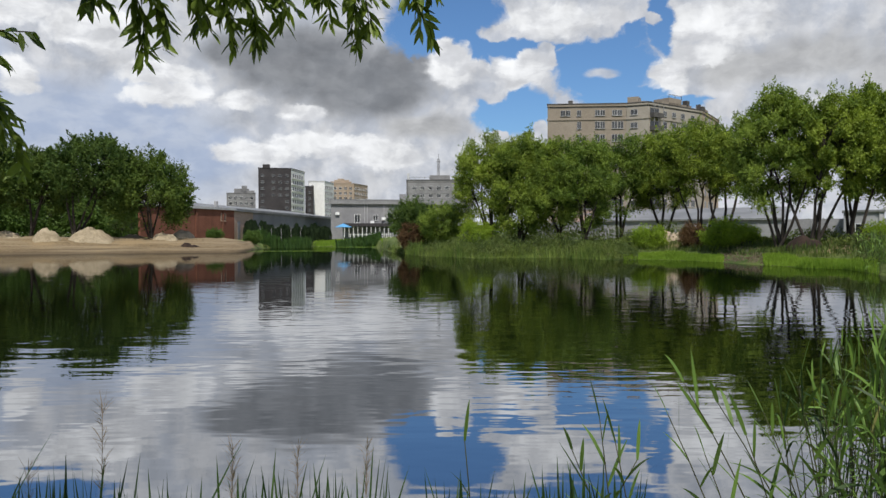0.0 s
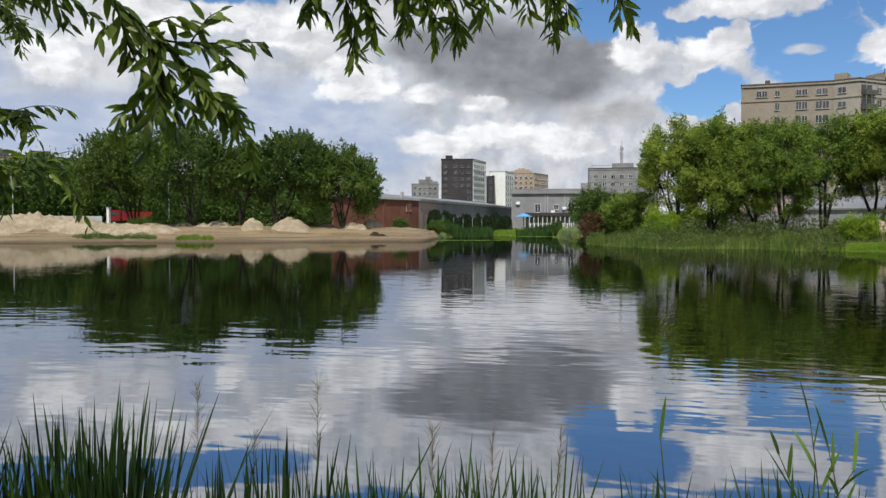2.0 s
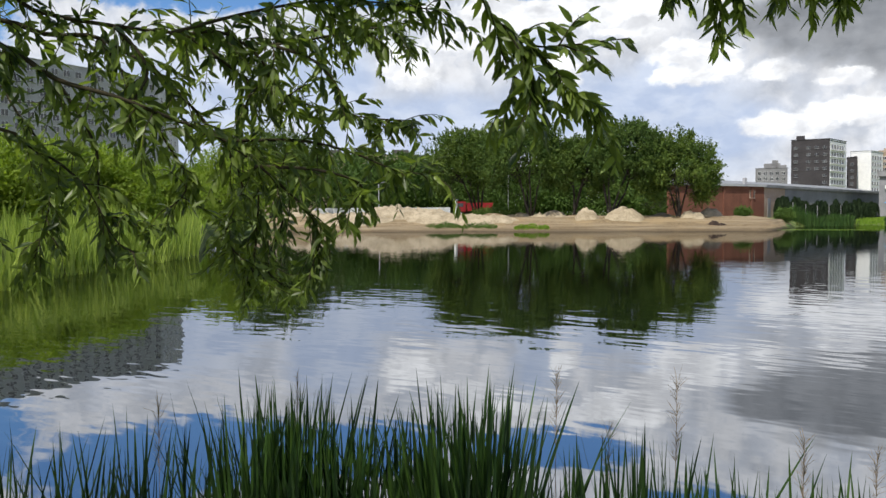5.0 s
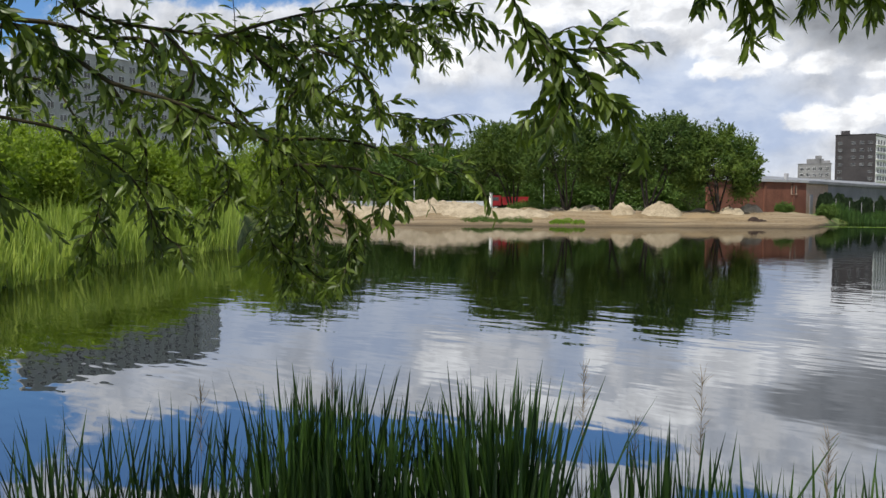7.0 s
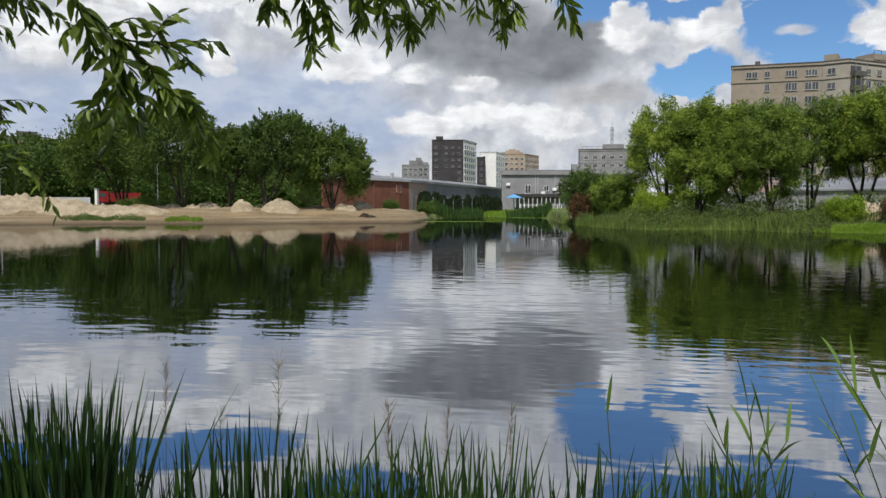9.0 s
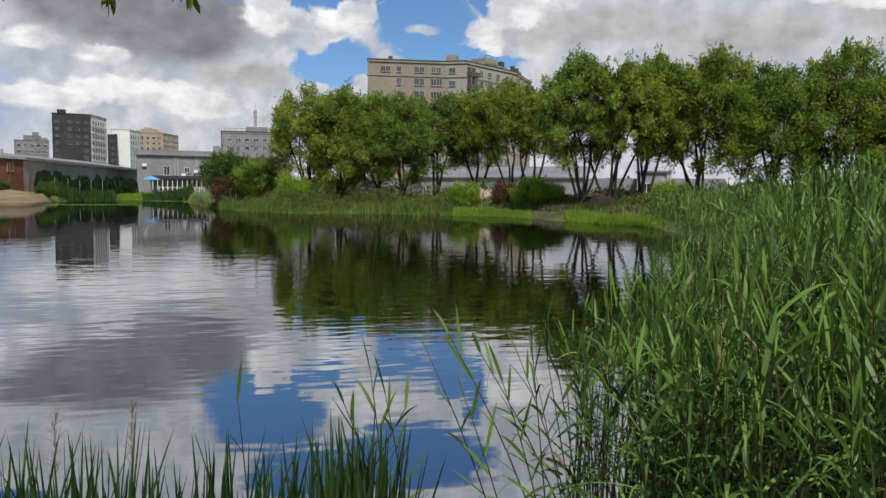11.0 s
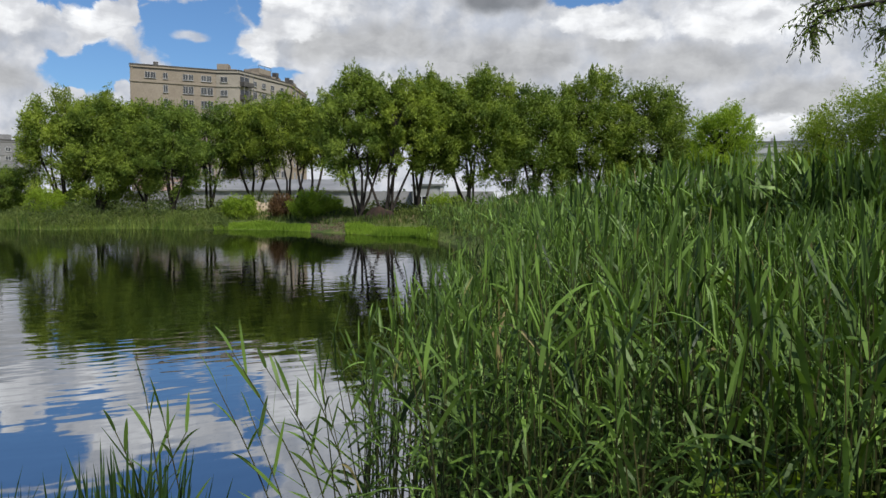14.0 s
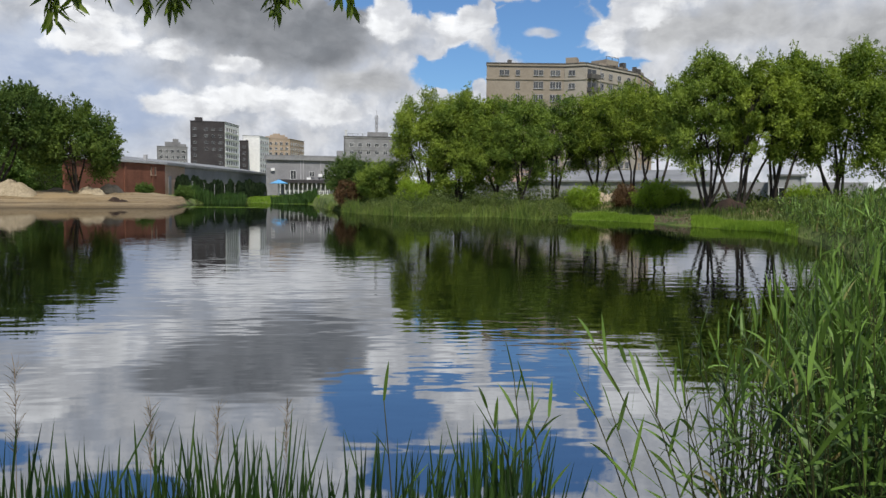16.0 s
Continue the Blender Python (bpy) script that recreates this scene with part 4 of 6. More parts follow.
heap("spoil_ridge", 18.3, 101.0, 3.4, 1.8, 0.5, EARTH, "low dark ridge of wet spoil near the water", 41.0, "spoil", 0.9)
heap("rubble_mound", -16.3, 72, 6.5, 3.5, 1.0, RUBBLE, "beige mound of rubble and clay", 51.0, "mound", 0.3)
heap("rubble_mound", -20.6, 66, 4.0, 2.5, 0.55, RUBBLE, "low beige mound of rubble and clay", 53.0, "mound", 0.4)
heap("rubble_mound", -27.0, 66, 5.0, 2.5, 0.5, RUBBLE, "low beige mound of rubble and clay", 57.0, "mound", 0.4)
heap("root_mound", -25.2, 57.5, 3.3, 2.0, 0.8, EARTH, "dark brown mound of earth and roots at willow trunks", 55.0, "mound", 0.35)
heap("root_mound", -28.4, 58.5, 1.8, 1.4, 0.45, EARTH, "small dark mound of earth and roots", 59.0, "mound", 0.35)


def fence(az0, az1, d0, d1, h, count):
    a, b2 = polar(az0, d0), polar(az1, d1)
    z = min(land(az0, d0), land(az1, d1)) - 0.1
    root = thing("fence", Matrix.Translation((a.x, a.y, z)), "grey profiled sheet fence behind the sandy bank", "fence")
    step = (b2 - a).length / count
    panel = bmesh.new()
    rim = []
    for i in range(10):                  # one folded sheet
        x0, x1 = i * step / 10 + 0.002, (i + 1) * step / 10 - 0.002
        rim += [(x0, 0.0), (x0 * 0.55 + x1 * 0.45, 0.0), (x0 * 0.4 + x1 * 0.6, -0.035), (x0 * 0.1 + x1 * 0.9, -0.035)]
    rows = [[panel.verts.new((x, y + dy, z2)) for x, y in rim] for dy, z2 in ((0, 0.1), (0, h), (0.012, h), (0.012, 0.1))]
    for r1, r2 in zip(rows, rows[1:] + rows[:1]):
        for i in range(len(rim) - 1):
            panel.faces.new((r1[i], r1[i + 1], r2[i + 1], r2[i]))
    panel.faces.new([r[0] for r in rows])
    panel.faces.new([r[-1] for r in reversed(rows)])
    panel, post = bm_mesh("panel", panel, FENCE), bm_mesh("post", boxes((-0.04, 0.04, 0.03, 0.11, 0, h + 0.1)), CONCRETE)
    for i in range(count):
        m = Matrix.Translation((-a.x, -a.y, -z)) @ face_pose(a, b2, i * step, z)
        part("panel", panel, None, root, at=m)
        part("post", post, None, root, at=m)


fence(47.5, 37.3, 140, 138, 2.0, 12)


def wheel_mesh(r, w):
    bm = bmesh.new()
    bmesh.ops.create_cone(bm, cap_ends=True, segments=20, radius1=r, radius2=r, depth=w, matrix=Matrix.Rotation(radians(90), 4, "X"))
    bmesh.ops.bevel(bm, geom=[e for e in bm.edges if abs(e.calc_face_angle(0)) > 1.0], offset=r * 0.12, segments=2, affect="EDGES")
    rim = bmesh.new()
    bmesh.ops.create_cone(rim, cap_ends=True, segments=16, radius1=r * 0.58, radius2=r * 0.58, depth=w + 0.02, matrix=Matrix.Rotation(radians(90), 4, "X"))
    return bm_mesh("tyre", bm, RUBBER, True), bm_mesh("rim", rim, CAR_PALE)


CAR_WHEEL, TRUCK_WHEEL = wheel_mesh(0.32, 0.2), wheel_mesh(0.5, 0.28)


def wheels(root, meshes, r, spots):
    for x, y in spots:
        t = part("tyre", meshes[0], None, root, at=Matrix.Translation((x, y, r)))
        part("rim", meshes[1], None, t)


def car(az, d, turn, paint, label):
    root = thing("car", Matrix.Translation(polar(az, d, land(az, d))) @ Matrix.Rotation(radians(turn), 4, "Z"), label, "car")
    bm = bmesh.new()
    prof = [(-2.1, 0.35), (-2.15, 0.75), (-1.9, 0.95), (-1.2, 1.0), (-0.55, 1.42), (0.9, 1.45), (1.6, 1.05), (2.05, 0.95), (2.15, 0.6), (2.1, 0.35)]
    l, r2 = [bm.verts.new((x, -0.85, z)) for x, z in prof], [bm.verts.new((x, 0.85, z)) for x, z in prof]
    bm.faces.new(l)
    bm.faces.new(list(reversed(r2)))
    for i in range(len(prof)):
        j = (i + 1) % len(prof)
        bm.faces.new((l[i], r2[i], r2[j], l[j]))
    for v in bm.verts:
        if v.co.z > 1.2:
            v.co.y *= 0.82
    bmesh.ops.bevel(bm, geom=bm.edges[:], offset=0.06, segments=2, affect="EDGES")
    body = part("body", bm, paint, root, smooth=False)
    for s in (-1, 1):
        gl = bmesh.new()
        vs = [gl.verts.new((x, s * y, z)) for x, y, z in ((-0.95, 0.855, 1.04), (1.3, 0.855, 1.06), (0.85, 0.735, 1.38), (-0.5, 0.735, 1.36))]
        gl.faces.new(vs)
        bmesh.ops.solidify(gl, geom=gl.faces[:], thickness=0.03)
        part("side_window", gl, GLASS, body)
        for x, nm in ((-2.13, "headlight"), (2.13, "tail_light")):
            part(nm, boxes((x - 0.04, x + 0.04, s * 0.62 - 0.15, s * 0.62 + 0.15, 0.68, 0.82), bevel=0.02), WHITE if nm == "headlight" else RED, body)
    wheels(root, CAR_WHEEL, 0.32, ((-1.3, -0.78), (-1.3, 0.78), (1.35, -0.78), (1.35, 0.78)))


car(9.05, 168, 12, CAR_DARK, "dark parked car beside the grey hall")
car(-2.1, 104, 8, CAR_PALE, "silver parked car behind the willow row")
car(-36.9, 84, 30, CAR_PALE, "silver parked car behind reeds and willows")

az, d = 35.6, 134
root = thing("truck", Matrix.Translation(polar(az, d, land(az, d))) @ Matrix.Rotation(radians(az), 4, "Z"), "red dump truck parked at the fence", "truck")
bed = bmesh.new()
box(bed, -1.0, 3.1, -1.2, 1.2, 1.1, 2.5)
for v in bed.verts:
    v.co.x += 0.25 * (v.co.z - 1.1) * (1 if v.co.x > 1 else -0.3)
part("dump_bed", bed, RED, root)
part("chassis", boxes((-3.0, 3.0, -0.45, 0.45, 0.7, 1.06)), BLACK, root)
cab = part("cab", boxes((-3.1, -1.2, -1.15, 1.15, 0.9, 2.75), bevel=0.12), RED, root)
part("side_window", boxes((-2.7, -1.7, -1.19, -1.13, 1.85, 2.45)), GLASS, cab)
part("windscreen", boxes((-3.13, -3.06, -1.0, 1.0, 1.8, 2.5)), GLASS, cab)
wheels(root, TRUCK_WHEEL, 0.5, ((-2.2, -1.0), (-2.2, 1.0), (1.0, -1.0), (1.0, 1.0), (2.3, -1.0), (2.3, 1.0)))

az, d = 36.9, 130
root = thing("gate_post", Matrix.Translation(polar(az, d, land(az, d))), "white concrete gate post at the end of the fence", "post")
part("shaft", boxes((-0.22, 0.22, -0.22, 0.22, -0.1, 3.0), bevel=0.03), WHITE, root)
part("cap", boxes((-0.3, 0.3, -0.3, 0.3, 3.003, 3.15), bevel=0.03), CONCRETE, root)


def lamp_post(az, d, h):
    root = thing("street_lamp", Matrix.Translation(polar(az, d, land(az, d))), "slim grey street lamp post by the fence", "street lamp")
    vs, fs = tubes([[((0, 0, -0.2), 0.10), ((0, 0, h * 0.6), 0.075), ((0, 0, h), 0.06)]], 8)
    part("pole", mesh_of("pole", vs, fs, [CONCRETE], True), None, root)
    vs, fs = tubes([[((0, 0, h - 0.1), 0.04), ((0.5, 0, h + 0.25), 0.04), ((1.2, 0, h + 0.3), 0.035)]], 6)
    part("arm", mesh_of("arm", vs, fs, [CONCRETE], True), None, root)
    part("lamp_head", boxes((1.0, 1.6, -0.13, 0.13, h + 0.22, h + 0.36), bevel=0.04), RENDER_GREY, root)


lamp_post(42.6, 137, 6.0)
lamp_post(33.0, 150, 8.0)

# blue parasol, white rail and the thuja row by the hall
az, d = 7.4, 166
root = thing("parasol", Matrix.Translation(polar(az, d, land(az, d))), "blue parasol on the terrace of the grey hall", "parasol")
bm = bmesh.new()
bmesh.ops.create_cone(bm, cap_ends=False, segments=8, radius1=1.9, radius2=0.08, depth=0.8, matrix=Matrix.Translation((0, 0, 3.2)))
bmesh.ops.solidify(bm, geom=bm.faces[:], thickness=0.04)
part("canopy", bm, BLUE, root)
vs, fs = tubes([[((0, 0, 0), 0.05), ((0, 0, 3.6), 0.04)]], 8)
part("pole", mesh_of("pole", vs, fs, [WHITE]), None, root)
part("foot", boxes((-0.35, 0.35, -0.35, 0.35, 0, 0.1), bevel=0.02), CONCRETE, root)

a, b2 = polar(6.9, 162), polar(3.9, 160)
zr = land(5.5, 161)
root = thing("terrace_railing", Matrix.Translation((a.x, a.y, zr)), "white painted wooden terrace railing", "railing")
m = Matrix.Translation((-a.x, -a.y, -zr)) @ face_pose(a, b2, 0, zr)
ln = (b2 - a).length
part("rail", boxes((0, ln, -0.04, 0.04, 1.05, 1.13)), WHITE, root, at=m)
part("rail", boxes((0, ln, -0.04, 0.04, 0.25, 0.32)), WHITE, root, at=m)
post = bm_mesh("post", boxes((-0.07, 0.07, -0.07, 0.07, -0.1, 1.25)), WHITE)
for i in range(11):
    part("post", post, None, root, at=m @ Matrix.Translation((ln * i / 10, 0, 0)))



def thuja_mesh(seed):
    """A narrow dark conical shrub of many scale-like sprays."""
    rng = np.random.default_rng(seed)
    s = rng.uniform(0, 1, 900) ** 0.8
    a = rng.uniform(0, 2 * math.pi, 900)
    r = 0.72 * (1 - s ** 2.4) ** 0.6 * rng.uniform(0.75, 1.1, 900) + 0.03
    pos = np.stack([np.cos(a) * r, np.sin(a) * r, 0.05 + s * 3.5], 1)
    out = np.stack([np.cos(a), np.sin(a), np.full(900, 0.4)], 1)
    v, f = flakes(rng, pos, out * 0.4 + [0, 0, 1.0] + rng.normal(size=pos.shape) * 0.3, out + rng.normal(size=pos.shape) * 0.3, 0.42, 0.2)
    return mesh_of("thuja", v, f, [THUJA])


THUJAS = [thuja_mesh(k) for k in range(4)]
rngf = random.Random(5)
for a, b2, count in ((polar(14.3, 139), polar(10.6, 157), 17), (polar(10.2, 160), polar(8.5, 168), 8)):
    for i in range(count):
        p = a.lerp(b2, i / (count - 1))
        az, d = math.degrees(math.atan2(-p.x, p.y)), p.length
        ob = new("thuja", THUJAS[i % 4])
        k = rngf.uniform(0.8, 1.12)
        ob.matrix_basis = Matrix.Translation((p.x, p.y, land(az, d) - 0.05)) @ Matrix.Rotation(rngf.uniform(0, 6.28), 4, "Z") @ Matrix.Diagonal((1.05, 1.05, k, 1.0))
        tagged(ob, "dark green conical thuja in a row beside the brick hall", "shrub", "row of thujas")
for i, az in enumerate((13.4, 12.6, 11.9, 11.2, 10.5)):
    d = 137 + i * 4.5
    root = thing("awning_post", Matrix.Translation(polar(az, d, land(az, d))), "thin pale post in front of the thuja row", "post", "posts before the thujas")
    vs, fs = tubes([[((0, 0, -0.1), 0.035), ((0, 0, 3.0), 0.028)]], 8)
    part("shaft", mesh_of("shaft", vs, fs, [RENDER_GREY], True), None, root)
    part("base", boxes((-0.15, 0.15, -0.15, 0.15, 0, 0.12)), CONCRETE, root)


# ---- trees ----
def tree(name, az, d, left, right, top_el, leaf, label, seed, stems=3, leaves=9000, gap=0.0, category="tree", low=0.22, lean=0.0, size=(0.21, 0.075), z=None, group="", thick=1.25):
    """A willow: leaning stems that fork, and a crown of many small leaves in clumps. left, right: the crown's rims in degrees; low: where it starts, as a share of the height."""
    rng = np.random.default_rng(seed)
    ground_z = land(az, d) if z is None else z
    foot = polar(az, d, ground_z - 0.05)
    h = up(top_el, d) - ground_z
    across = Vector((math.cos(radians(az)), math.sin(radians(az)), 0))      # to the viewer's right
    away = Vector((-math.sin(radians(az)), math.cos(radians(az)), 0))
    cx = d * math.tan(radians(az - (left + right) / 2))
    half = d * math.tan(radians(left - right)) / 2 * 1.06
    zc = h * (1 + low) / 2
    hh = h * (1 - low) / 2
    # clumps fill an egg, denser near its skin
    count = int(150 + half * 16)
    clumps = []
    while len(clumps) < count:
        p = rng.uniform(-1, 1, 3)
        r = (np.abs(p) ** 2.7).sum() ** (1 / 2.7)
        if r > 1 or (r < 0.45 and rng.random() < 0.75):
            continue
        if p[2] < -0.35 and abs(p[0]) < 0.5 and rng.random() < gap:
            continue
        w = 1.0 - 0.30 * max(0, p[2]) ** 2 - 0.12 * max(0, -p[2]) ** 2
        lump = 1 + 0.16 * noise.noise((p[0] * 2.2 + seed, p[1] * 2.2, p[2] * 2.2))
        clumps.append((cx + p[0] * half * 0.93 * w * lump, p[1] * half * 0.8 * w * lump, zc + p[2] * hh * 0.92 * lump, rng.uniform(0.45, 1.2)))
    cl = np.array(clumps)
    # limbs: each stem forks towards the nearest clumps
    paths = []
    fork = []
    for s in range(stems):
        a0 = rng.uniform(0, 2 * math.pi) if stems > 1 else 0
        tx = cx * 0.75 + half * 0.62 * ((s + 0.5) / stems * 2 - 1) + lean
        ty = rng.uniform(-0.3, 0.3) * half
        e = np.array((tx, ty, h * rng.uniform(0.50, 0.66)))
        r0 = (0.014 * h + 0.02) / (0.7 + 0.3 * stems) + 0.02
        r0 *= thick
        b0 = np.array((0.28 * math.cos(a0) * (stems > 1), 0.2 * math.sin(a0), -0.2))
        pth = []
        bow = rng.normal(size=3) * 0.05 * h * [1, 1, 0]
        for i in range(7):
            u = i / 6
            q = b0 * (1 - u) + e * u + bow * math.sin(u * math.pi) * 1.2 + [0, 0, 0.12 * h * math.sin(u * math.pi)] + rng.normal(size=3) * 0.07 * (0 < i)
            pth.append((q, r0 * (1 - 0.72 * u)))
        paths.append(pth)
        fork += [(pth[3][0], r0 * 0.5), (pth[4][0], r0 * 0.45), (pth[5][0], r0 * 0.38), (pth[6][0], r0 * 0.28)]
    fp = np.array([f[0] for f in fork])
    for c in cl:
        dd = np.linalg.norm((fp - c[:3]) * [1, 1, 0.8], axis=1) + np.where(fp[:, 2] > c[2] - 0.3, 2.0, 0)
        k = int(dd.argmin())
        a, e = fp[k], c[:3]
        m1 = a * 0.5 + e * 0.5 + [0, 0, 0.06 * h] + rng.normal(size=3) * 0.15
        r = fork[k][1]
        paths.append([(a, r * 0.55), (m1, r * 0.35), (e, 0.012)])
    frame_m = Matrix.Identity(4)
    for r in range(3):
        frame_m[r][0], frame_m[r][1], frame_m[r][2] = across[r], away[r], (0, 0, 1)[r]
        frame_m[r][3] = foot[r]
    root = thing(name, frame_m, label, category, group)
    vs, fs = tubes(paths, 5)
    part("trunk", mesh_of("trunk", vs, fs, [BARK], True), None, root)
    # leaves: on the outsides of the clumps, and on upright shoots that fray the outline
    size_c = cl[:, 3] * max(0.42, half * 0.235)
    leaves = int(leaves * (2.9 if d < 100 else 1.7))
    pick = rng.choice(len(cl), leaves, p=size_c ** 2 / (size_c ** 2).sum())
    off = unit(rng.normal(size=(leaves, 3)) + [0, 0, 0.25])
    out = (rng.uniform(0, 1, leaves) ** 0.55 * 1.12 * (1 + 0.3 * np.sin(off[:, 0] * 7 + pick) * np.sin(off[:, 2] * 6 + pick * 1.7)))[:, None]
    pos = cl[pick, :3] + off * out * size_c[pick][:, None] * [1.0, 1.0, 0.95]
    shoots = int(90 + half * 45)
    skin = unit((cl[:, :3] - [cx, 0, zc]) / [half, half, hh])
    rim = np.flatnonzero(skin[:, 2] > -0.55)
    src_c = rng.choice(rim, shoots)
    start = cl[src_c, :3] + unit(skin[src_c] + rng.normal(size=(shoots, 3)) * 0.5) * size_c[src_c][:, None] * 0.75
    rise = unit(skin[src_c] * [0.7, 0.7, 0.3] + [0, 0, 0.75] + rng.normal(size=(shoots, 3)) * 0.3)
    reach = rng.uniform(0.35, 1.0, shoots) * (0.55 + 0.045 * h)
    per = 22
    s = np.tile(np.linspace(0.1, 1.0, per), shoots)
    w = np.repeat(np.arange(shoots), per)
    pos2 = start[w] + rise[w] * (reach[w] * s)[:, None] + rng.normal(size=(shoots * per, 3)) * (0.17 * (1.15 - s))[:, None]
    face = np.concatenate([off + [0, 0, 0.55], skin[src_c][w] + [0, 0, 0.5]]) + rng.normal(size=(leaves + shoots * per, 3)) * 0.8
    ways = np.concatenate([off * 0.6, rise[w] * 0.9]) + rng.normal(size=face.shape) * 0.65 + [0, 0, -0.1]
    v, f = flakes(rng, np.concatenate([pos, pos2]), ways, face, size[0], size[1])
    part("crown", mesh_of("crown", v, f, [leaf]), None, root)
    return root


BANK_LABEL = "green willow with several leaning stems on the grassy bank"
SAND_LABEL = "dark green willow with leaning stems on the sandy bank"
# sandy bank
for i, (az, d, l, r, t, st, nl) in enumerate(((20.8, 107, 24.0, 18.3, 5.75, 4, 16000), (25.6, 106, 27.0, 21.9, 6.8, 3, 15000), (28.2, 109, 30.2, 25.7, 5.7, 3, 12000),
                                               (31.4, 110, 35.1, 28.6, 6.8, 5, 17000), (35.2, 117, 39.0, 33.4, 6.35, 3, 14000), (50.4, 128, 53.8, 46.5, 6.15, 3, 15000))):
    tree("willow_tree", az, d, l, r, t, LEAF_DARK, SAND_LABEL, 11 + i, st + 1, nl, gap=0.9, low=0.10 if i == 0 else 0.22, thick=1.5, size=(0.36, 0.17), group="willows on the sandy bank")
# grassy bank
for i, (az, d, l, r, t, st, nl, lo) in enumerate(((-3.6, 77, -0.9, -5.4, 7.6, 4, 13000, 0.22), (-5.8, 75, -3.4, -8.2, 7.7, 3, 13000, 0.24), (-8.8, 74, -5.5, -10.0, 7.3, 3, 12000, 0.25),
                                                   (-10.4, 73, -8.0, -12.6, 7.2, 4, 12000, 0.28), (-13.0, 80, -10.5, -15.2, 7.2, 2, 10000, 0.34), (-16.1, 80, -13.8, -17.9, 7.4, 2, 9000, 0.36),
                                                   (-18.4, 78, -15.4, -20.8, 8.0, 4, 11500, 0.34), (-20.2, 77, -18.6, -21.9, 7.6, 2, 6500, 0.40), (-23.7, 60, -20.7, -26.3, 9.95, 5, 15500, 0.26),
                                                   (-25.7, 59, -24.9, -29.2, 9.4, 4, 12000, 0.30), (-27.9, 61, -27.0, -31.5, 9.6, 4, 13000, 0.30), (-31.7, 62, -29.0, -35.4, 9.9, 5, 17000, 0.20),
                                                   (-36.6, 64, -33.5, -39.6, 8.6, 3, 15000, 0.10), (-40.8, 66, -38.0, -43.4, 9.9, 3, 15500, 0.08), (-44.3, 67, -42.0, -47.6, 8.7, 3, 15000, 0.06))):
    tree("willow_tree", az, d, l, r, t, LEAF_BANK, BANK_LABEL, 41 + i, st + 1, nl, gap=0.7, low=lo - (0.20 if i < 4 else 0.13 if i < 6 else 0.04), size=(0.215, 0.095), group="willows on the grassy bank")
tree("young_tree", -49.8, 56, -47.6, -51.9, 7.5, LEAF_BUSH, "light green young tree behind the reeds", 71, 1, 7500, low=0.18, size=(0.17, 0.07))
tree("willow_tree", -57.5, 36, -53.9, -62, 7.4, LEAF_SUNNY, "broad green willow behind the reed bed", 72, 4, 20000, low=0.0, size=(0.12, 0.045))
tree("willow_tree", -63.5, 33, -58.3, -71, 11.6, LEAF_SUNNY, "tall green willow beside the reed bed", 73, 3, 22000, low=0.05, size=(0.12, 0.045))
# young growth at the head of the pond
tree("alder_bush", 2.4, 84, 3.9, 0.4, 2.75, LEAF_DARK, "rounded green alder bush at the water", 74, 4, 9000, low=0.02, size=(0.2, 0.08))
tree("alder_bush", 0.2, 80, 1.6, -1.6, 2.3, LEAF_BANK, "light green bush at the water", 75, 3, 6000, low=0.02, size=(0.18, 0.08))
tree("red_bush", 2.5, 82, 3.1, 1.8, 0.9, LEAF_RED, "reddish leaved bush among green ones", 76, 3, 2500, low=0.0, size=(0.16, 0.07), category="bush")
tree("red_bush", -18.0, 67, -17.2, -18.8, 0.55, LEAF_RED, "reddish brown low bush on the bank", 77, 3, 1600, low=0.0, size=(0.14, 0.06), category="bush")
for i, (az, d, l, r, t) in enumerate(((-19.9, 64, -18.5, -21.6, 0.95), (-15.0, 69, -13.9, -16.1, 0.55), (-21.6, 64, -20.9, -22.2, 0.4), (-29.8, 60, -28.8, -31.0, 0.6), 
                                       (-2.5, 74, -1.4, -3.5, 1.0))):
    tree("bush", az, d, l, r, t, LEAF_BUSH, "light green low bush on the grassy bank", 80 + i, 3, 2600, low=-0.05, size=(0.15, 0.065), category="bush", group="bushes on the bank")
for i, (az, d, l, r, t) in enumerate(((16.6, 116, 17.0, 16.1, 0.35), (13.9, 121, 14.4, 13.4, 0.3), (34.0, 113, 35.5, 32.5, 0.45), (22.6, 125, 23.6, 21.2, 1.6))):
    tree("bush", az, d, l, r, t, LEAF_FAR, "dark green low bush on the sandy bank", 90 + i, 3, 2200, low=-0.05, size=(0.18, 0.08), category="bush", group="bushes on the sandy bank")
# the wood behind the sandy bank and behind the left reeds
for i, (az, d, l, r, t) in enumerate(((22.5, 150, 26, 19.5, 2.6), (27, 155, 31, 23, 3.1), (31.5, 160, 36, 27.5, 3.3), (36.5, 165, 41, 32.5, 3.6), (41.5, 162, 46, 37.5, 4.2), (46, 170, 50, 42, 4.5), (39, 175, 43.5, 35, 4.4),
                                       (53.8, 90, 57.0, 50.5, 4.4), (58.0, 70, 62, 54.5, 3.4), (62.5, 62, 67.5, 58.0, 4.3), (68, 55, 74, 63, 5.2), (75, 48, 82, 69, 6.2))):
    near = i > 6
    tree("tree", az, d, l, r, t, LEAF_SUNNY if near else LEAF_FAR, "light green tree behind tall reeds" if near else "dark green tree in the wood behind the sand", 100 + i, 3, 11000, low=0.0,
         size=(0.30, 0.13) if near else (0.55, 0.26), group="trees behind the pond")


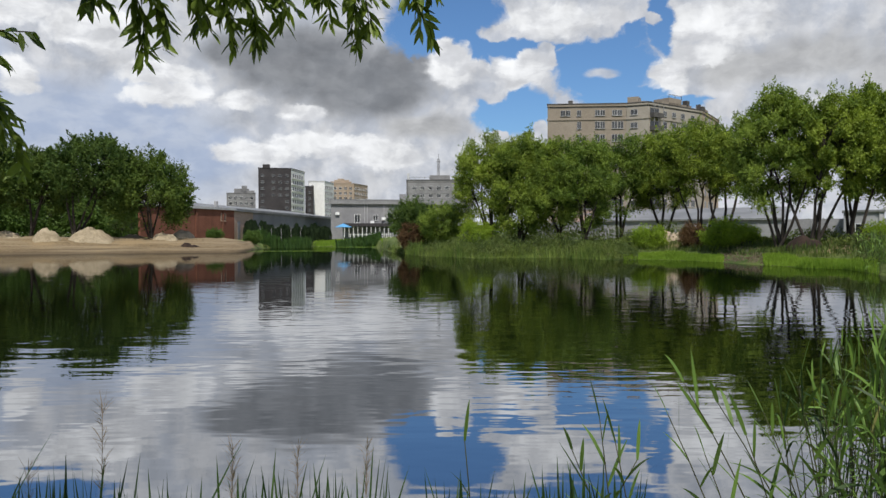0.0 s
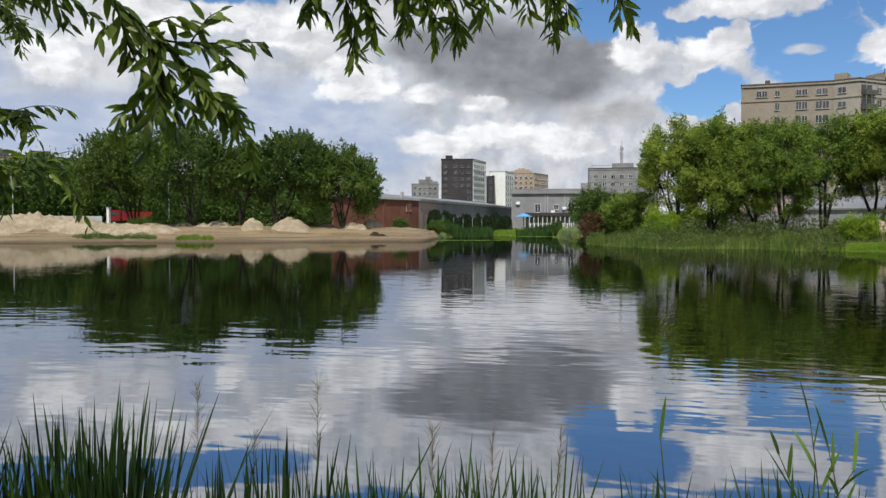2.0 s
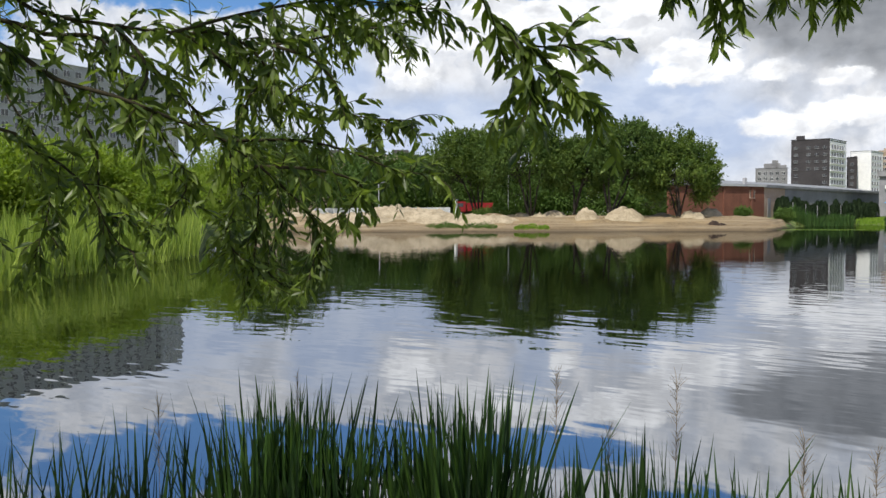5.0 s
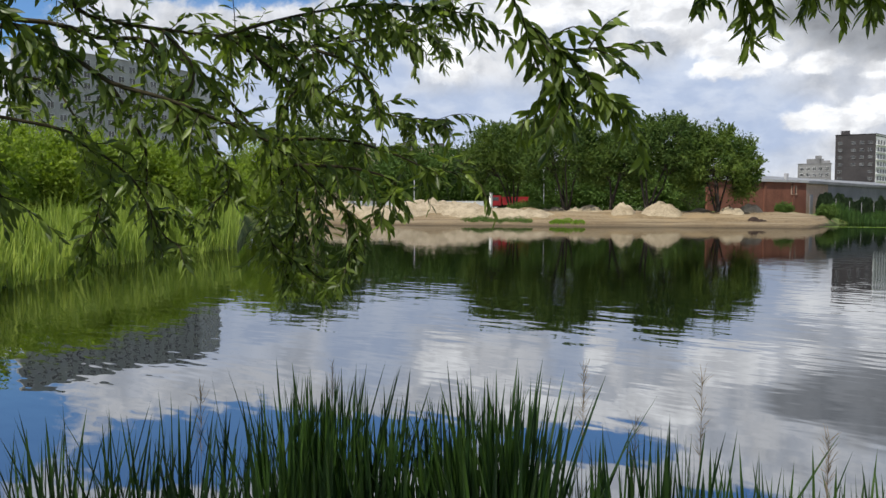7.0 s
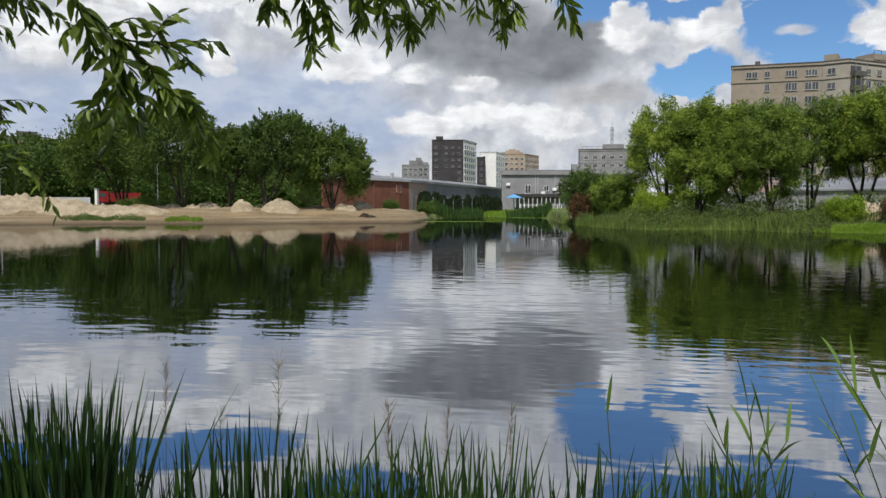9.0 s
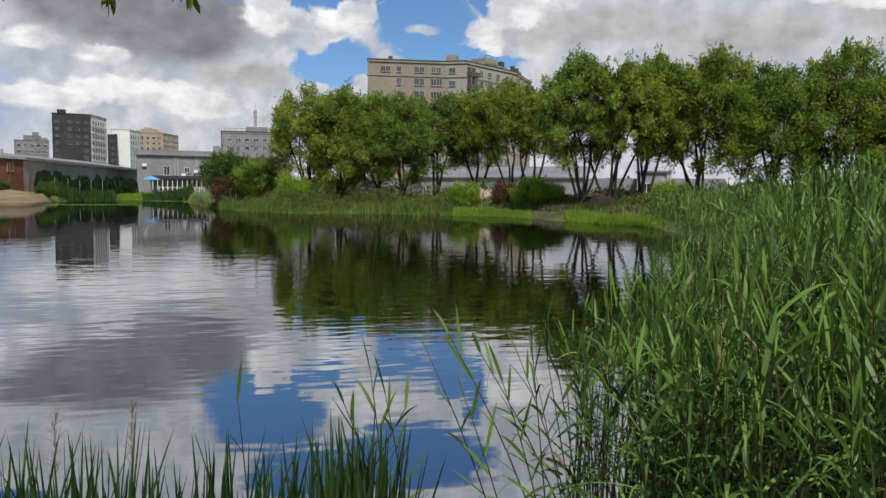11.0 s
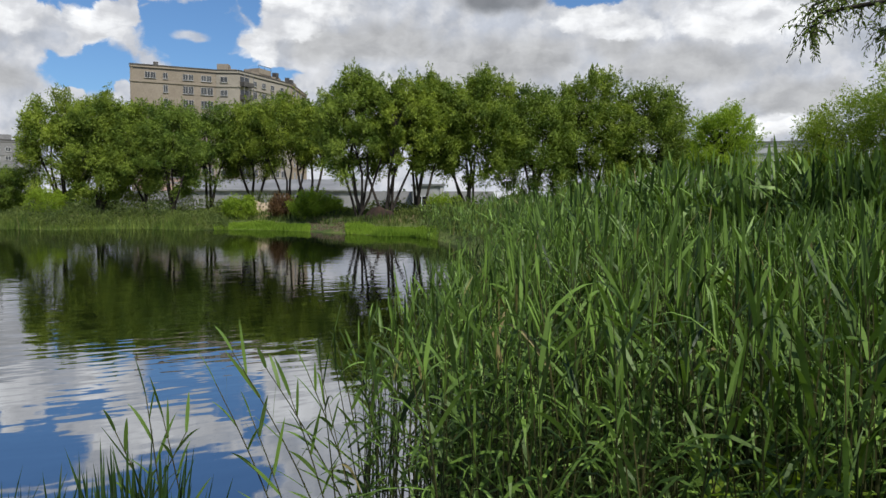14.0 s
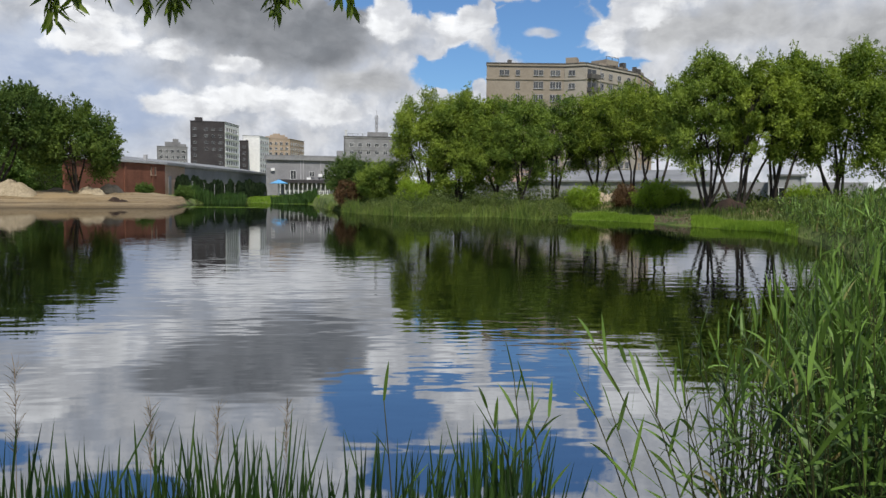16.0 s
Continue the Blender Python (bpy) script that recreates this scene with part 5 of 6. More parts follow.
def far_woods():
    """Low treeline that closes the horizon: one mass of leaf clumps."""
    rng = np.random.default_rng(7)
    pos = []
    for k in range(26000):
        az = rng.uniform(-75, 85)
        d = 520 + 60 * math.sin(az * 0.3) + rng.uniform(-20, 20)
        top_h = 9 + 5 * noise.noise((az * 0.55, 1.0, 0.0)) + 2.5 * noise.noise((az * 2.7, 4.0, 0.0))
        pos.append(polar(az, d, 1 + top_h * rng.uniform(0, 1) ** 0.7))
    pos = np.array(pos)
    v, f = kites(rng, pos, rng.normal(size=pos.shape), 2.6, 1.5)
    tagged(new("far_woods", mesh_of("far_woods", v, f, [LEAF_FAR])), "distant dark green treeline on the horizon", "woods", kind="stuff")


far_woods()


# ---- reeds, rushes and grass ----
def spread(rng, count, az0, az1, d0, d1):
    """Random plan points in a sector, even by area."""
    az = rng.uniform(az0, az1, count)
    lo = np.array([d0(a) if callable(d0) else d0 for a in az])
    hi = np.array([d1(a) if callable(d1) else d1 for a in az])
    d = np.sqrt(rng.uniform(0, 1, count) * (hi ** 2 - lo ** 2) + lo ** 2)
    return az, d


def xy(az, d):
    return np.stack([-d * np.sin(np.radians(az)), d * np.cos(np.radians(az))], 1)


def reed_mesh(name, rng, az, d, tops, leaves=9, wide=0.0165, long=0.31, lean=0.09, steps=5, low=0.28):
    """Common reed: a thin stem with long arching leaves on alternate sides, the top ones upright."""
    k = len(az)
    base = np.concatenate([xy(az, d), np.array([[max(land(a, b), -0.35)] for a, b in zip(az, d)])], 1)
    h = np.maximum(tops - base[:, 2], 0.3)
    tilt = rng.normal(size=(k, 2)) * lean
    tip = base + np.concatenate([tilt * h[:, None], h[:, None]], 1)
    a = rng.uniform(0, 6.28, k)
    vs = []
    for s, r in ((0, 0.0045), (0.5, 0.004), (1.0, 0.0015)):
        c = base * (1 - s) + tip * s + np.concatenate([tilt * (h * (s * s - s) * 0.35)[:, None], np.zeros((k, 1))], 1)
        for j in range(3):
            w = a + j * 2.094
            vs.append(c + np.stack([np.cos(w), np.sin(w), np.zeros(k)], 1) * r * 1.1)
    v = np.stack(vs, 1).reshape(-1, 3)
    q = np.arange(k)[:, None] * 9
    f = []
    for lv in range(2):
        for j in range(3):
            f.append(q + [lv * 3 + j, lv * 3 + (j + 1) % 3, lv * 3 + 3 + (j + 1) % 3, lv * 3 + 3 + j])
    f = np.concatenate(f, 1).reshape(-1, 4).tolist()
    stems = len(f)
    s = np.tile(np.linspace(low, 1.0, leaves), (k, 1)) + rng.normal(size=(k, leaves)) * 0.03
    s = np.clip(s, 0.1, 1.0)
    root = base[:, None] * (1 - s[..., None]) + tip[:, None] * s[..., None]
    turn = a[:, None] + np.arange(leaves) * np.pi + rng.normal(size=(k, leaves)) * 0.7
    steep = np.radians(np.interp(s, [0, 0.6, 0.9, 1.0], [25, 47, 62, 80]) + rng.normal(size=s.shape) * 15)
    ways = np.stack([np.cos(turn) * np.cos(steep), np.sin(turn) * np.cos(steep), np.sin(steep)], -1)
    size = np.interp(s, [0, 0.5, 0.85, 1.0], [0.75, 1.0, 0.95, 0.62]) * rng.uniform(0.7, 1.2, s.shape)
    keep = rng.random(s.shape) < np.interp(s, [0, 0.5, 0.70], [0.05, 0.30, 1.0])
    sag = np.interp(s, [0, 0.7, 1.0], [0.8, 0.65, 0.2]) * rng.uniform(0.4, 1.5, s.shape)
    lv, lf = ribbons(rng, root[keep], ways[keep], long * size[keep], wide * np.sqrt(size[keep]) * rng.uniform(0.65, 1.6, int(keep.sum())), sag[keep], steps)
    n0 = len(v)
    faces = f + [[i + n0 for i in face] for face in lf]
    index = [1] * stems + [0] * len(lf)
    return mesh_of(name, np.concatenate([v, lv]), faces, [REED, REED_STEM], False, index)


TOP_EL = ((-76, 3.0), (-59, 2.5), (-52, 1.7), (-44, 1.9), (-38, 0.4), (-34.7, -2.0), (-31.5, -4.0), (-30, -4.0), (-27, -5.8), (-25, -7.5), (-22.5, -13.5), (-17, -18))
rng = np.random.default_rng(21)


def reed_tops(az, d, rng, drop):
    el = np.interp(az, [r[0] for r in TOP_EL], [r[1] for r in TOP_EL])
    t = 1.85 + np.minimum(d, 4.5) * np.tan(np.radians(el))
    return np.minimum(t, 2.3) - 0.20 - np.abs(rng.normal(size=len(az))) * drop


def bed_end(a):
    return float(np.interp(a, (-76, -50, -40, -33, -29.5, -27, -20), (7.5, 9.0, 10, 9.5, 6.8, 5.8, 5.0)))


def bed_start(a):
    return float(np.interp(a, (-76, -50, -35, -28, -20), (2.3, 2.4, 2.6, 3.0, 3.3)))


az, d = spread(rng, 3100, -75, -30.5, bed_start, bed_end)
ob = new("reed_bed", reed_mesh("reed_bed", rng, az, d, reed_tops(az, d, rng, 0.36) - 0.05, leaves=13, low=0.40, steps=4, wide=0.0190, long=0.37))
tagged(ob, "dense tall green common reed beside the water", "reeds", kind="stuff")
az, d = spread(rng, 85, -31.5, -24.8, bed_start, bed_end)
ob = new("reed_fringe", reed_mesh("reed_fringe", rng, az, d, reed_tops(az, d, rng, 0.22), leaves=10, lean=0.14, wide=0.019, long=0.35))
tagged(ob, "thin outer fringe of green reed standing in the water", "reeds", kind="stuff")
az, d = spread(rng, 2600, -66, -28.6, lambda a: bed_end(a) * 0.98, lambda a: min(table(FAR_SHORE, a) + 5.0, 50) if a < -29 else 48)
keep = (d > np.array([table(FAR_SHORE, a) for a in az]) - np.interp(az, (-66, -40, -33, -28), (10, 8, 6, 3.0)))
az, d = az[keep], d[keep]
ob = new("reed_belt", reed_mesh("reed_belt", rng, az, d, np.array([max(land(a, b), 0) for a, b in zip(az, d)]) + rng.uniform(1.1, 1.9, len(az)), leaves=7, wide=0.05, long=0.62, steps=3))
tagged(ob, "green reed belt along the far curve of the bank", "reeds", kind="stuff")
# low growth under the reeds on the near bank
az, d = spread(rng, 340, -78, -52, 1.9, 3.2)
base = np.concatenate([xy(az, d), np.array([[max(land(a, b), -0.05)] for a, b in zip(az, d)])], 1)
pos = np.repeat(base, 7, 0) + rng.normal(size=(2380, 3)) * [0.10, 0.10, 0.0] + np.stack([np.zeros(2380), np.zeros(2380), rng.uniform(0.05, 1.05, 2380)], 1)
v, f = kites(rng, pos, rng.normal(size=pos.shape) * [1, 1, 0.4], 0.085, 0.04)
tagged(new("nettle_growth", mesh_of("nettle_growth", v, f, [LEAF_BUSH])), "low leafy weeds at the foot of the reeds", "weeds", kind="stuff")


def far_reeds(name, label, az0, az1, d0, d1, count, h0, h1, mat=REED_FAR, wide=0.10, seed=1, steps=3):
    """Reeds seen from afar: upright tapering blades."""
    rng = np.random.default_rng(seed)
    az, d = spread(rng, count, az0, az1, d0, d1)
    base = np.concatenate([xy(az, d), np.array([[max(land(a, b), -0.2)] for a, b in zip(az, d)])], 1)
    ways = np.concatenate([rng.normal(size=(count, 2)) * 0.16, np.ones((count, 1))], 1)
    patchy = np.array([0.72 + 0.75 * noise.noise((p[0] * 0.33, p[1] * 0.33, seed)) + 0.25 * noise.noise((p[0] * 1.4, p[1] * 1.4, seed)) for p in base])
    v, f = ribbons(rng, base, ways, rng.uniform(h0, h1, count) * patchy, wide * rng.uniform(0.6, 1.3, count), rng.uniform(0.0, 0.25, count), steps)
    return tagged(new(name, mesh_of(name, v, f, [mat])), label, "reeds" if mat is not GRASS else "grass", kind="stuff")


S = lambda k: (lambda a: shore(a) + k)


def herb_mass(name, label, az0, az1, d0, d1, count, h0, h1, seed, mat, leaf=(0.16, 0.075), lump=0.5):
    """Leafy herbs along a bank: tufts of small leaves, uneven in height."""
    rng = np.random.default_rng(seed)
    az, d = spread(rng, count, az0, az1, d0, d1)
    base = np.concatenate([xy(az, d), np.array([[max(land(a, b), 0.0)] for a, b in zip(az, d)])], 1)
    tall = np.array([h0 + (h1 - h0) * min(1.0, max(0.0, 0.5 + 1.1 * noise.noise((p[0] * lump, p[1] * lump, seed)) + 0.5 * noise.noise((p[0] * lump * 3, p[1] * lump * 3, seed + 3)))) for p in base])
    tall *= np.sqrt(np.clip(1.0 - np.abs((az - (az0 + az1) / 2) / ((az1 - az0) / 2)) ** 3, 0, 1))
    keep = tall > 0.07
    base, tall, count = base[keep], tall[keep], int(keep.sum())
    base[:, 2] += tall * rng.uniform(0, 1, count) ** 0.6
    v, f = kites(rng, base, rng.normal(size=base.shape) * [0.7, 0.7, 0.6] + [0, 0, 0.7], leaf[0], leaf[1])
    return tagged(new(name, mesh_of(name, v, f, [mat])), label, "herbs" if name == "bank_herbs" else "weeds", kind="stuff")


herb_mass("bank_herbs", "mixed green herbs along the willow bank", -14.2, 4.3, S(-0.5), S(3.5), 16000, 0.1, 2.1, 2, HERB, lump=0.30)
herb_mass("bank_herbs", "low green herbs under the willows", -14.2, 3.0, S(3), S(8), 7000, 0.2, 0.8, 3, HERB)
herb_mass("undergrowth", "dark leafy undergrowth between the willow stems", -23.0, 2.0, S(8), S(20), 12000, 0.1, 2.0, 31, HERB, (0.22, 0.11), 0.30)
herb_mass("undergrowth", "dark leafy undergrowth between the willow stems", -47.0, -22.0, S(9), S(22), 12000, 0.1, 1.5, 32, HERB, (0.22, 0.11), 0.30)
herb_mass("bank_herbs", "brownish herbs on the trodden bank", -23.2, -19.6, S(0.2), S(5), 900, 0.05, 0.35, 23, PANICLE)
far_reeds("bank_reeds", "thin green reeds along the willow bank", -12.5, 3.8, S(-1.2), S(1.5), 2200, 0.6, 1.8, REED_FAR, 0.07, seed=2)
far_reeds("reed_island", "dense dark green reed clump at the head of the pond", 9.8, 13.5, 132, 139, 7000, 1.9, 2.6, REED_DEEP, 0.15, 4)
far_reeds("reed_island", "low green reed clump before the grey hall", 4.7, 7.9, 141, 149, 4000, 1.5, 2.3, REED_DEEP, 0.2, 5)
far_reeds("shore_grass", "yellow-green grass at the head of the pond", 4.5, 9.6, S(-0.5), S(16), 4500, 0.2, 0.6, GRASS, 0.16, 6)
far_reeds("shore_grass", "dull green grass on the low spit", 9.4, 13.2, S(-0.3), S(8), 3000, 0.15, 0.45, HERB, 0.14, 16)
far_reeds("shore_grass", "bright green grass strip at the water's edge", -20.0, -13.2, S(-0.2), S(3.0), 11000, 0.28, 0.55, GRASS, 0.05, 7)
far_reeds("shore_grass", "bright green grass strip at the water's edge", -29.5, -22.6, S(-0.2), S(3.0), 11000, 0.32, 0.6, GRASS, 0.05, 8)
far_reeds("bank_herbs", "green and dry herbs on the willow bank", -32, -13, S(4), S(16), 9000, 0.25, 0.8, HERB, 0.07, 9)
far_reeds("left_reeds", "tall yellow-green reeds on the curving bank", 55.6, 78, S(-1.0), S(9), 9000, 1.5, 2.7, REED_SUNNY, 0.07, 10)
far_reeds("left_grass", "yellow-green meadow grass behind the reeds", 55, 80, S(8), S(30), 6000, 0.6, 1.5, GRASS, 0.09, 13)
herb_mass("sand_weeds", "green weeds growing on the sandy bank", 33.8, 39.2, S(0.6), S(5.5), 4200, 0.0, 0.75, 11, LEAF_FAR, (0.20, 0.08), 0.30)
herb_mass("sand_weeds", "green tuft of grass on the sandy shore", 30.0, 32.6, S(0.3), S(2.4), 1500, 0.0, 0.55, 12, GRASS, (0.30, 0.07), 0.8)
far_reeds("belt_grass", "green grass and herbs between reeds and willows", -60, -29, lambda a: table(FAR_SHORE, a) + 3, lambda a: table(FAR_SHORE, a) + 26, 12000, 0.5, 1.5, REED_FAR, 0.09, 14)


# thin films of duckweed drifting at the head of the pond
def weed_film(az0, az1, d, depth, seed):
    vs, fs = [], []
    n = 40
    for i in range(n + 1):
        a = az0 + (az1 - az0) * i / n
        taper = math.sin(math.pi * i / n) ** 0.5
        w = depth * taper * (0.7 + 0.5 * noise.noise((a * 2.0, seed, 0)))
        m = d + 0.8 * noise.noise((a * 0.7, seed + 4, 0))
        vs += [polar(a, m - w, 0.006), polar(a, m, 0.016), polar(a, m + w, 0.006)]
    for i in range(n):
        fs += [(3 * i, 3 * i + 1, 3 * i + 4, 3 * i + 3), (3 * i + 1, 3 * i + 2, 3 * i + 5, 3 * i + 4)]
    tagged(new("duckweed_film", mesh_of("duckweed_film", vs, fs, [GRASS])), "thin pale green film of duckweed on the water", "duckweed", kind="stuff")


weed_film(14.8, 8.3, 101.5, 2.0, 1.0)
weed_film(8.4, 4.8, 137, 3.5, 2.0)


# near rush clumps that rise into the lower edge of the view
def rush_blades():
    """Blades of unit height, each a shallow folded strip that tapers to a point and bows a little."""
    rng, out = np.random.default_rng(5), []
    for k in range(14):
        w, bow, fold = 0.0050 + 0.0030 * rng.random(), rng.uniform(-0.02, 0.10) + (0.16 if k % 5 == 0 else 0), rng.uniform(0.2, 0.5)
        vs, fs = [], []
        for i in range(6):
            u = (0.0, 0.3, 0.6, 0.82, 0.94, 1.0)[i]
            half = w * (1.0 - 0.10 * u - 0.75 * u ** 6) if i < 5 else 0.0
            y = bow * u ** 2.2
            vs += [(-half, y + half * fold, u), (0, y, u), (half, y + half * fold, u)]
            if i:
                q = 3 * i
                fs += [(q - 3, q - 2, q + 1, q), (q - 2, q - 1, q + 2, q + 1)]
        out.append(mesh_of("blade", vs, fs, [RUSH], True))
    return out


BLADES = rush_blades()


def rush_clump(az, d, top, count, width, seed, label="clump of dark green upright rushes in shallow water"):
    rng = np.random.default_rng(seed)
    c = polar(az, d, -0.15) + (Vector((-0.15, 0.01, 0)) if az > 31 else Vector((-0.06, 0.05, 0)))
    root = thing("rush_clump", Matrix.Translation(c), label, "rushes", "rush clumps at the near bank")
    for i in range(count):
        off = rng.normal(size=2) * width * 0.22
        tilt = off * 1.9 + rng.normal(size=2) * 0.060
        h = (top + (0.08 if az > 31 else 0.12)) * min(1.02, max(0.3, 1.02 - abs(rng.normal()) * 0.2))
        way = Vector((tilt[0], tilt[1], 1.0)).normalized()
        turn = Vector((0, 0, 1)).rotation_difference(way).to_matrix().to_4x4()
        m = Matrix.Translation((off[0], off[1] * 0.7, 0)) @ turn @ Matrix.Rotation(rng.uniform(-1.1, 1.1) + (math.pi if rng.random() < 0.5 else 0), 4, "Z") @ Matrix.Diagonal((rng.uniform(0.8, 1.4), h, h, 1.0))
        part("blade", BLADES[int(rng.integers(14))], None, root, at=m)


rngc = np.random.default_rng(33)
# azimuth, distance, height of the tips as an angle, blades, spread
CLUMPS = ((52.5, 2.6, -10.3, 60, 0.10), (49.6, 2.75, -10.4, 85, 0.12), (47.2, 2.7, -10.9, 70, 0.11), (44.6, 2.7, -12.2, 45, 0.10), (41.0, 2.75, -12.6, 45, 0.09), (38.0, 2.6, -11.2, 85, 0.11), (35.4, 2.5, -10.7, 110, 0.10), (33.4, 2.55, -12.6, 40, 0.08),
          (58.0, 2.7, -12.3, 30, 0.08), (55.5, 2.7, -13.0, 20, 0.06), (60.7, 2.7, -11.5, 22, 0.08), (63.5, 2.7, -12.5, 34, 0.10), (66.5, 2.7, -12.0, 34, 0.10), (69.5, 2.7, -12.0, 30, 0.1), (30.6, 2.7, -15.6, 20, 0.07), (27.6, 2.6, -15.2, 26, 0.07), (25.2, 2.55, -13.9, 32, 0.07),
          (22.6, 2.6, -15.9, 22, 0.08), (19.6, 2.6, -15.9, 26, 0.08), (17.0, 2.65, -16.2, 26, 0.08), (14.2, 2.6, -15.4, 28, 0.09), (11.4, 2.6, -16.2, 26, 0.08), (8.8, 2.6, -15.9, 28, 0.08), (6.2, 2.6, -15.8, 24, 0.08),
          (3.0, 2.7, -17.8, 16, 0.08), (0.2, 2.7, -17.5, 18, 0.09), (-2.6, 2.7, -17.2, 20, 0.09), (-5.4, 2.8, -17.5, 20, 0.08), (-8.4, 2.9, -16.6, 26, 0.08), (-10.6, 3.0, -15.8, 30, 0.09), (-12.6, 3.0, -16.4, 26, 0.08), (-14.6, 3.0, -19.0, 14, 0.07), (72.5, 2.7, -12, 30, 0.1))
for i, (az, d, el, cnt, w) in enumerate(CLUMPS):
    rush_clump(az, d, 1.85 + d * math.tan(radians(el)), int(cnt * 1.9), w, 300 + i)


def reed_stalk(az, d, top_el, lean, seed, leaves=7, label="single green reed stalk standing in the water"):
    """One reed with its stem and every leaf a piece of its own."""
    rng = np.random.default_rng(seed)
    h = 1.85 + d * math.tan(radians(top_el)) + 0.2
    root = thing("reed_stalk", Matrix.Translation(polar(az, d, -0.2)), label, "reed", "single reed stalks")
    side = Vector((math.cos(radians(az)), math.sin(radians(az)), 0))
    bend = lambda s: side * (lean * h * s ** 1.6) + Vector((0, 0, h * s))
    vs, fs = tubes([[(bend(s), 0.005 * (1 - 0.75 * s) + 0.0008) for s in np.linspace(0, 1, 9)]], 5)
    part("stem", mesh_of("stem", vs, fs, [REED_STEM], True), None, root)
    for i in range(leaves):
        s = 0.42 + 0.58 * i / (leaves - 1)
        way = side * ((1 if i % 2 else -1) * math.cos(radians(38 + 44 * (s - 0.42) / 0.58)) + lean * 0.8) + Vector((0, rng.normal() * 0.35, math.sin(radians(38 + 44 * (s - 0.42) / 0.58))))
        v, f = ribbons(rng, np.array([bend(s)]), np.array([way]), np.array([rng.uniform(0.17, 0.28) * (0.8 if i == leaves - 1 else 1)]), np.array([rng.uniform(0.019, 0.026)]), np.array([rng.uniform(0.05, 0.30)]), 6, 0.8)
        part("leaf", mesh_of("leaf", v, f, [REED]), None, root)


for i, (az, d, el, ln) in enumerate(((-25.2, 3.4, -10.4, -0.37), (-27.5, 3.5, -11.7, -0.41), (-22.1, 3.3, -12.6, -0.3), (-26.9, 3.6, -12.0, -0.26), (-25.0, 3.4, -13.6, -0.22), (-26.8, 3.7, -10.3, -0.14), (-22.6, 3.3, -15.0, -0.24), (-28.6, 3.7, -11.3, -0.17), (-12.4, 3.3, -13.1, -0.08), (-14.3, 3.2, -15.3, -0.27), (-6.5, 3.3, -15.8, 0.35), (-14.4, 3.3, -14.6, -0.13), (-2.2, 3.2, -14.8, -0.06))):
    reed_stalk(az, d, el, ln, 500 + i, 9 if i != 12 else 4)


def panicle_grass(az, d, top_el, seed):
    rng = np.random.default_rng(seed)
    h = 1.85 + d * math.tan(radians(top_el)) + 0.2
    root = thing("panicle_grass", Matrix.Translation(polar(az, d, -0.2)), "thin dry grass stem with a loose brown panicle", "grass", "thin panicle grasses")
    vs, fs = tubes([[((0.02 * s, 0, h * s), 0.0022 * (1 - 0.6 * s)) for s in (0, 0.3, 0.6, 1.0)]], 4)
    part("stem", mesh_of("stem", vs, fs, [PANICLE], True), None, root)
    k = 90
    s = rng.uniform(0.82, 1.0, k)
    base = np.stack([0.02 * s, np.zeros(k), h * s], 1)
    ways = np.stack([rng.normal(size=k) * 0.55, rng.normal(size=k) * 0.55, np.full(k, 1.0)], 1)
    v, f = ribbons(rng, base, ways, rng.uniform(0.02, 0.085, k), np.full(k, 0.0026), rng.uniform(0, 0.3, k), 3)
    part("panicle", mesh_of("panicle", v, f, [PANICLE]), None, root)


for i, (az, d, el) in enumerate(((24.3, 2.7, -11.2), (32.4, 2.9, -11.0), (16.0, 2.8, -14.6), (28.6, 3.0, -14.6), (11.5, 3.0, -15.0), (60.0, 3.0, -11.8), (6.6, 3.0, -15.0), (50.8, 3.0, -10.6))):
    panicle_grass(az, d, el, 600 + i)


# ---- willow boughs that hang over the camera's bank ----
def leaf_shape(bend_amount):
    """A narrow pointed leaf along x, one unit long, folded on its midrib."""
    st = ((0.0, 0.0), (0.08, 0.03), (0.25, 0.12), (0.48, 0.142), (0.72, 0.102), (0.9, 0.04), (1.0, 0.0))
    vs, fs = [], []
    for x, w in st:
        z = -bend_amount * x * x
        vs += [(x, -w, z + w * 0.35), (x, 0, z), (x, w, z + w * 0.35)]
    for i in range(len(st) - 1):
        a = i * 3
        fs += [(a, a + 3, a + 4, a + 1), (a + 1, a + 4, a + 5, a + 2)]
    return np.array(vs), fs


SHAPES = [leaf_shape(c) for c in (0.06, 0.22, -0.06)]
SHAPE_MESH = [mesh_of("leaf", v, f, [LEAF_WILLOW], True) for v, f in SHAPES]


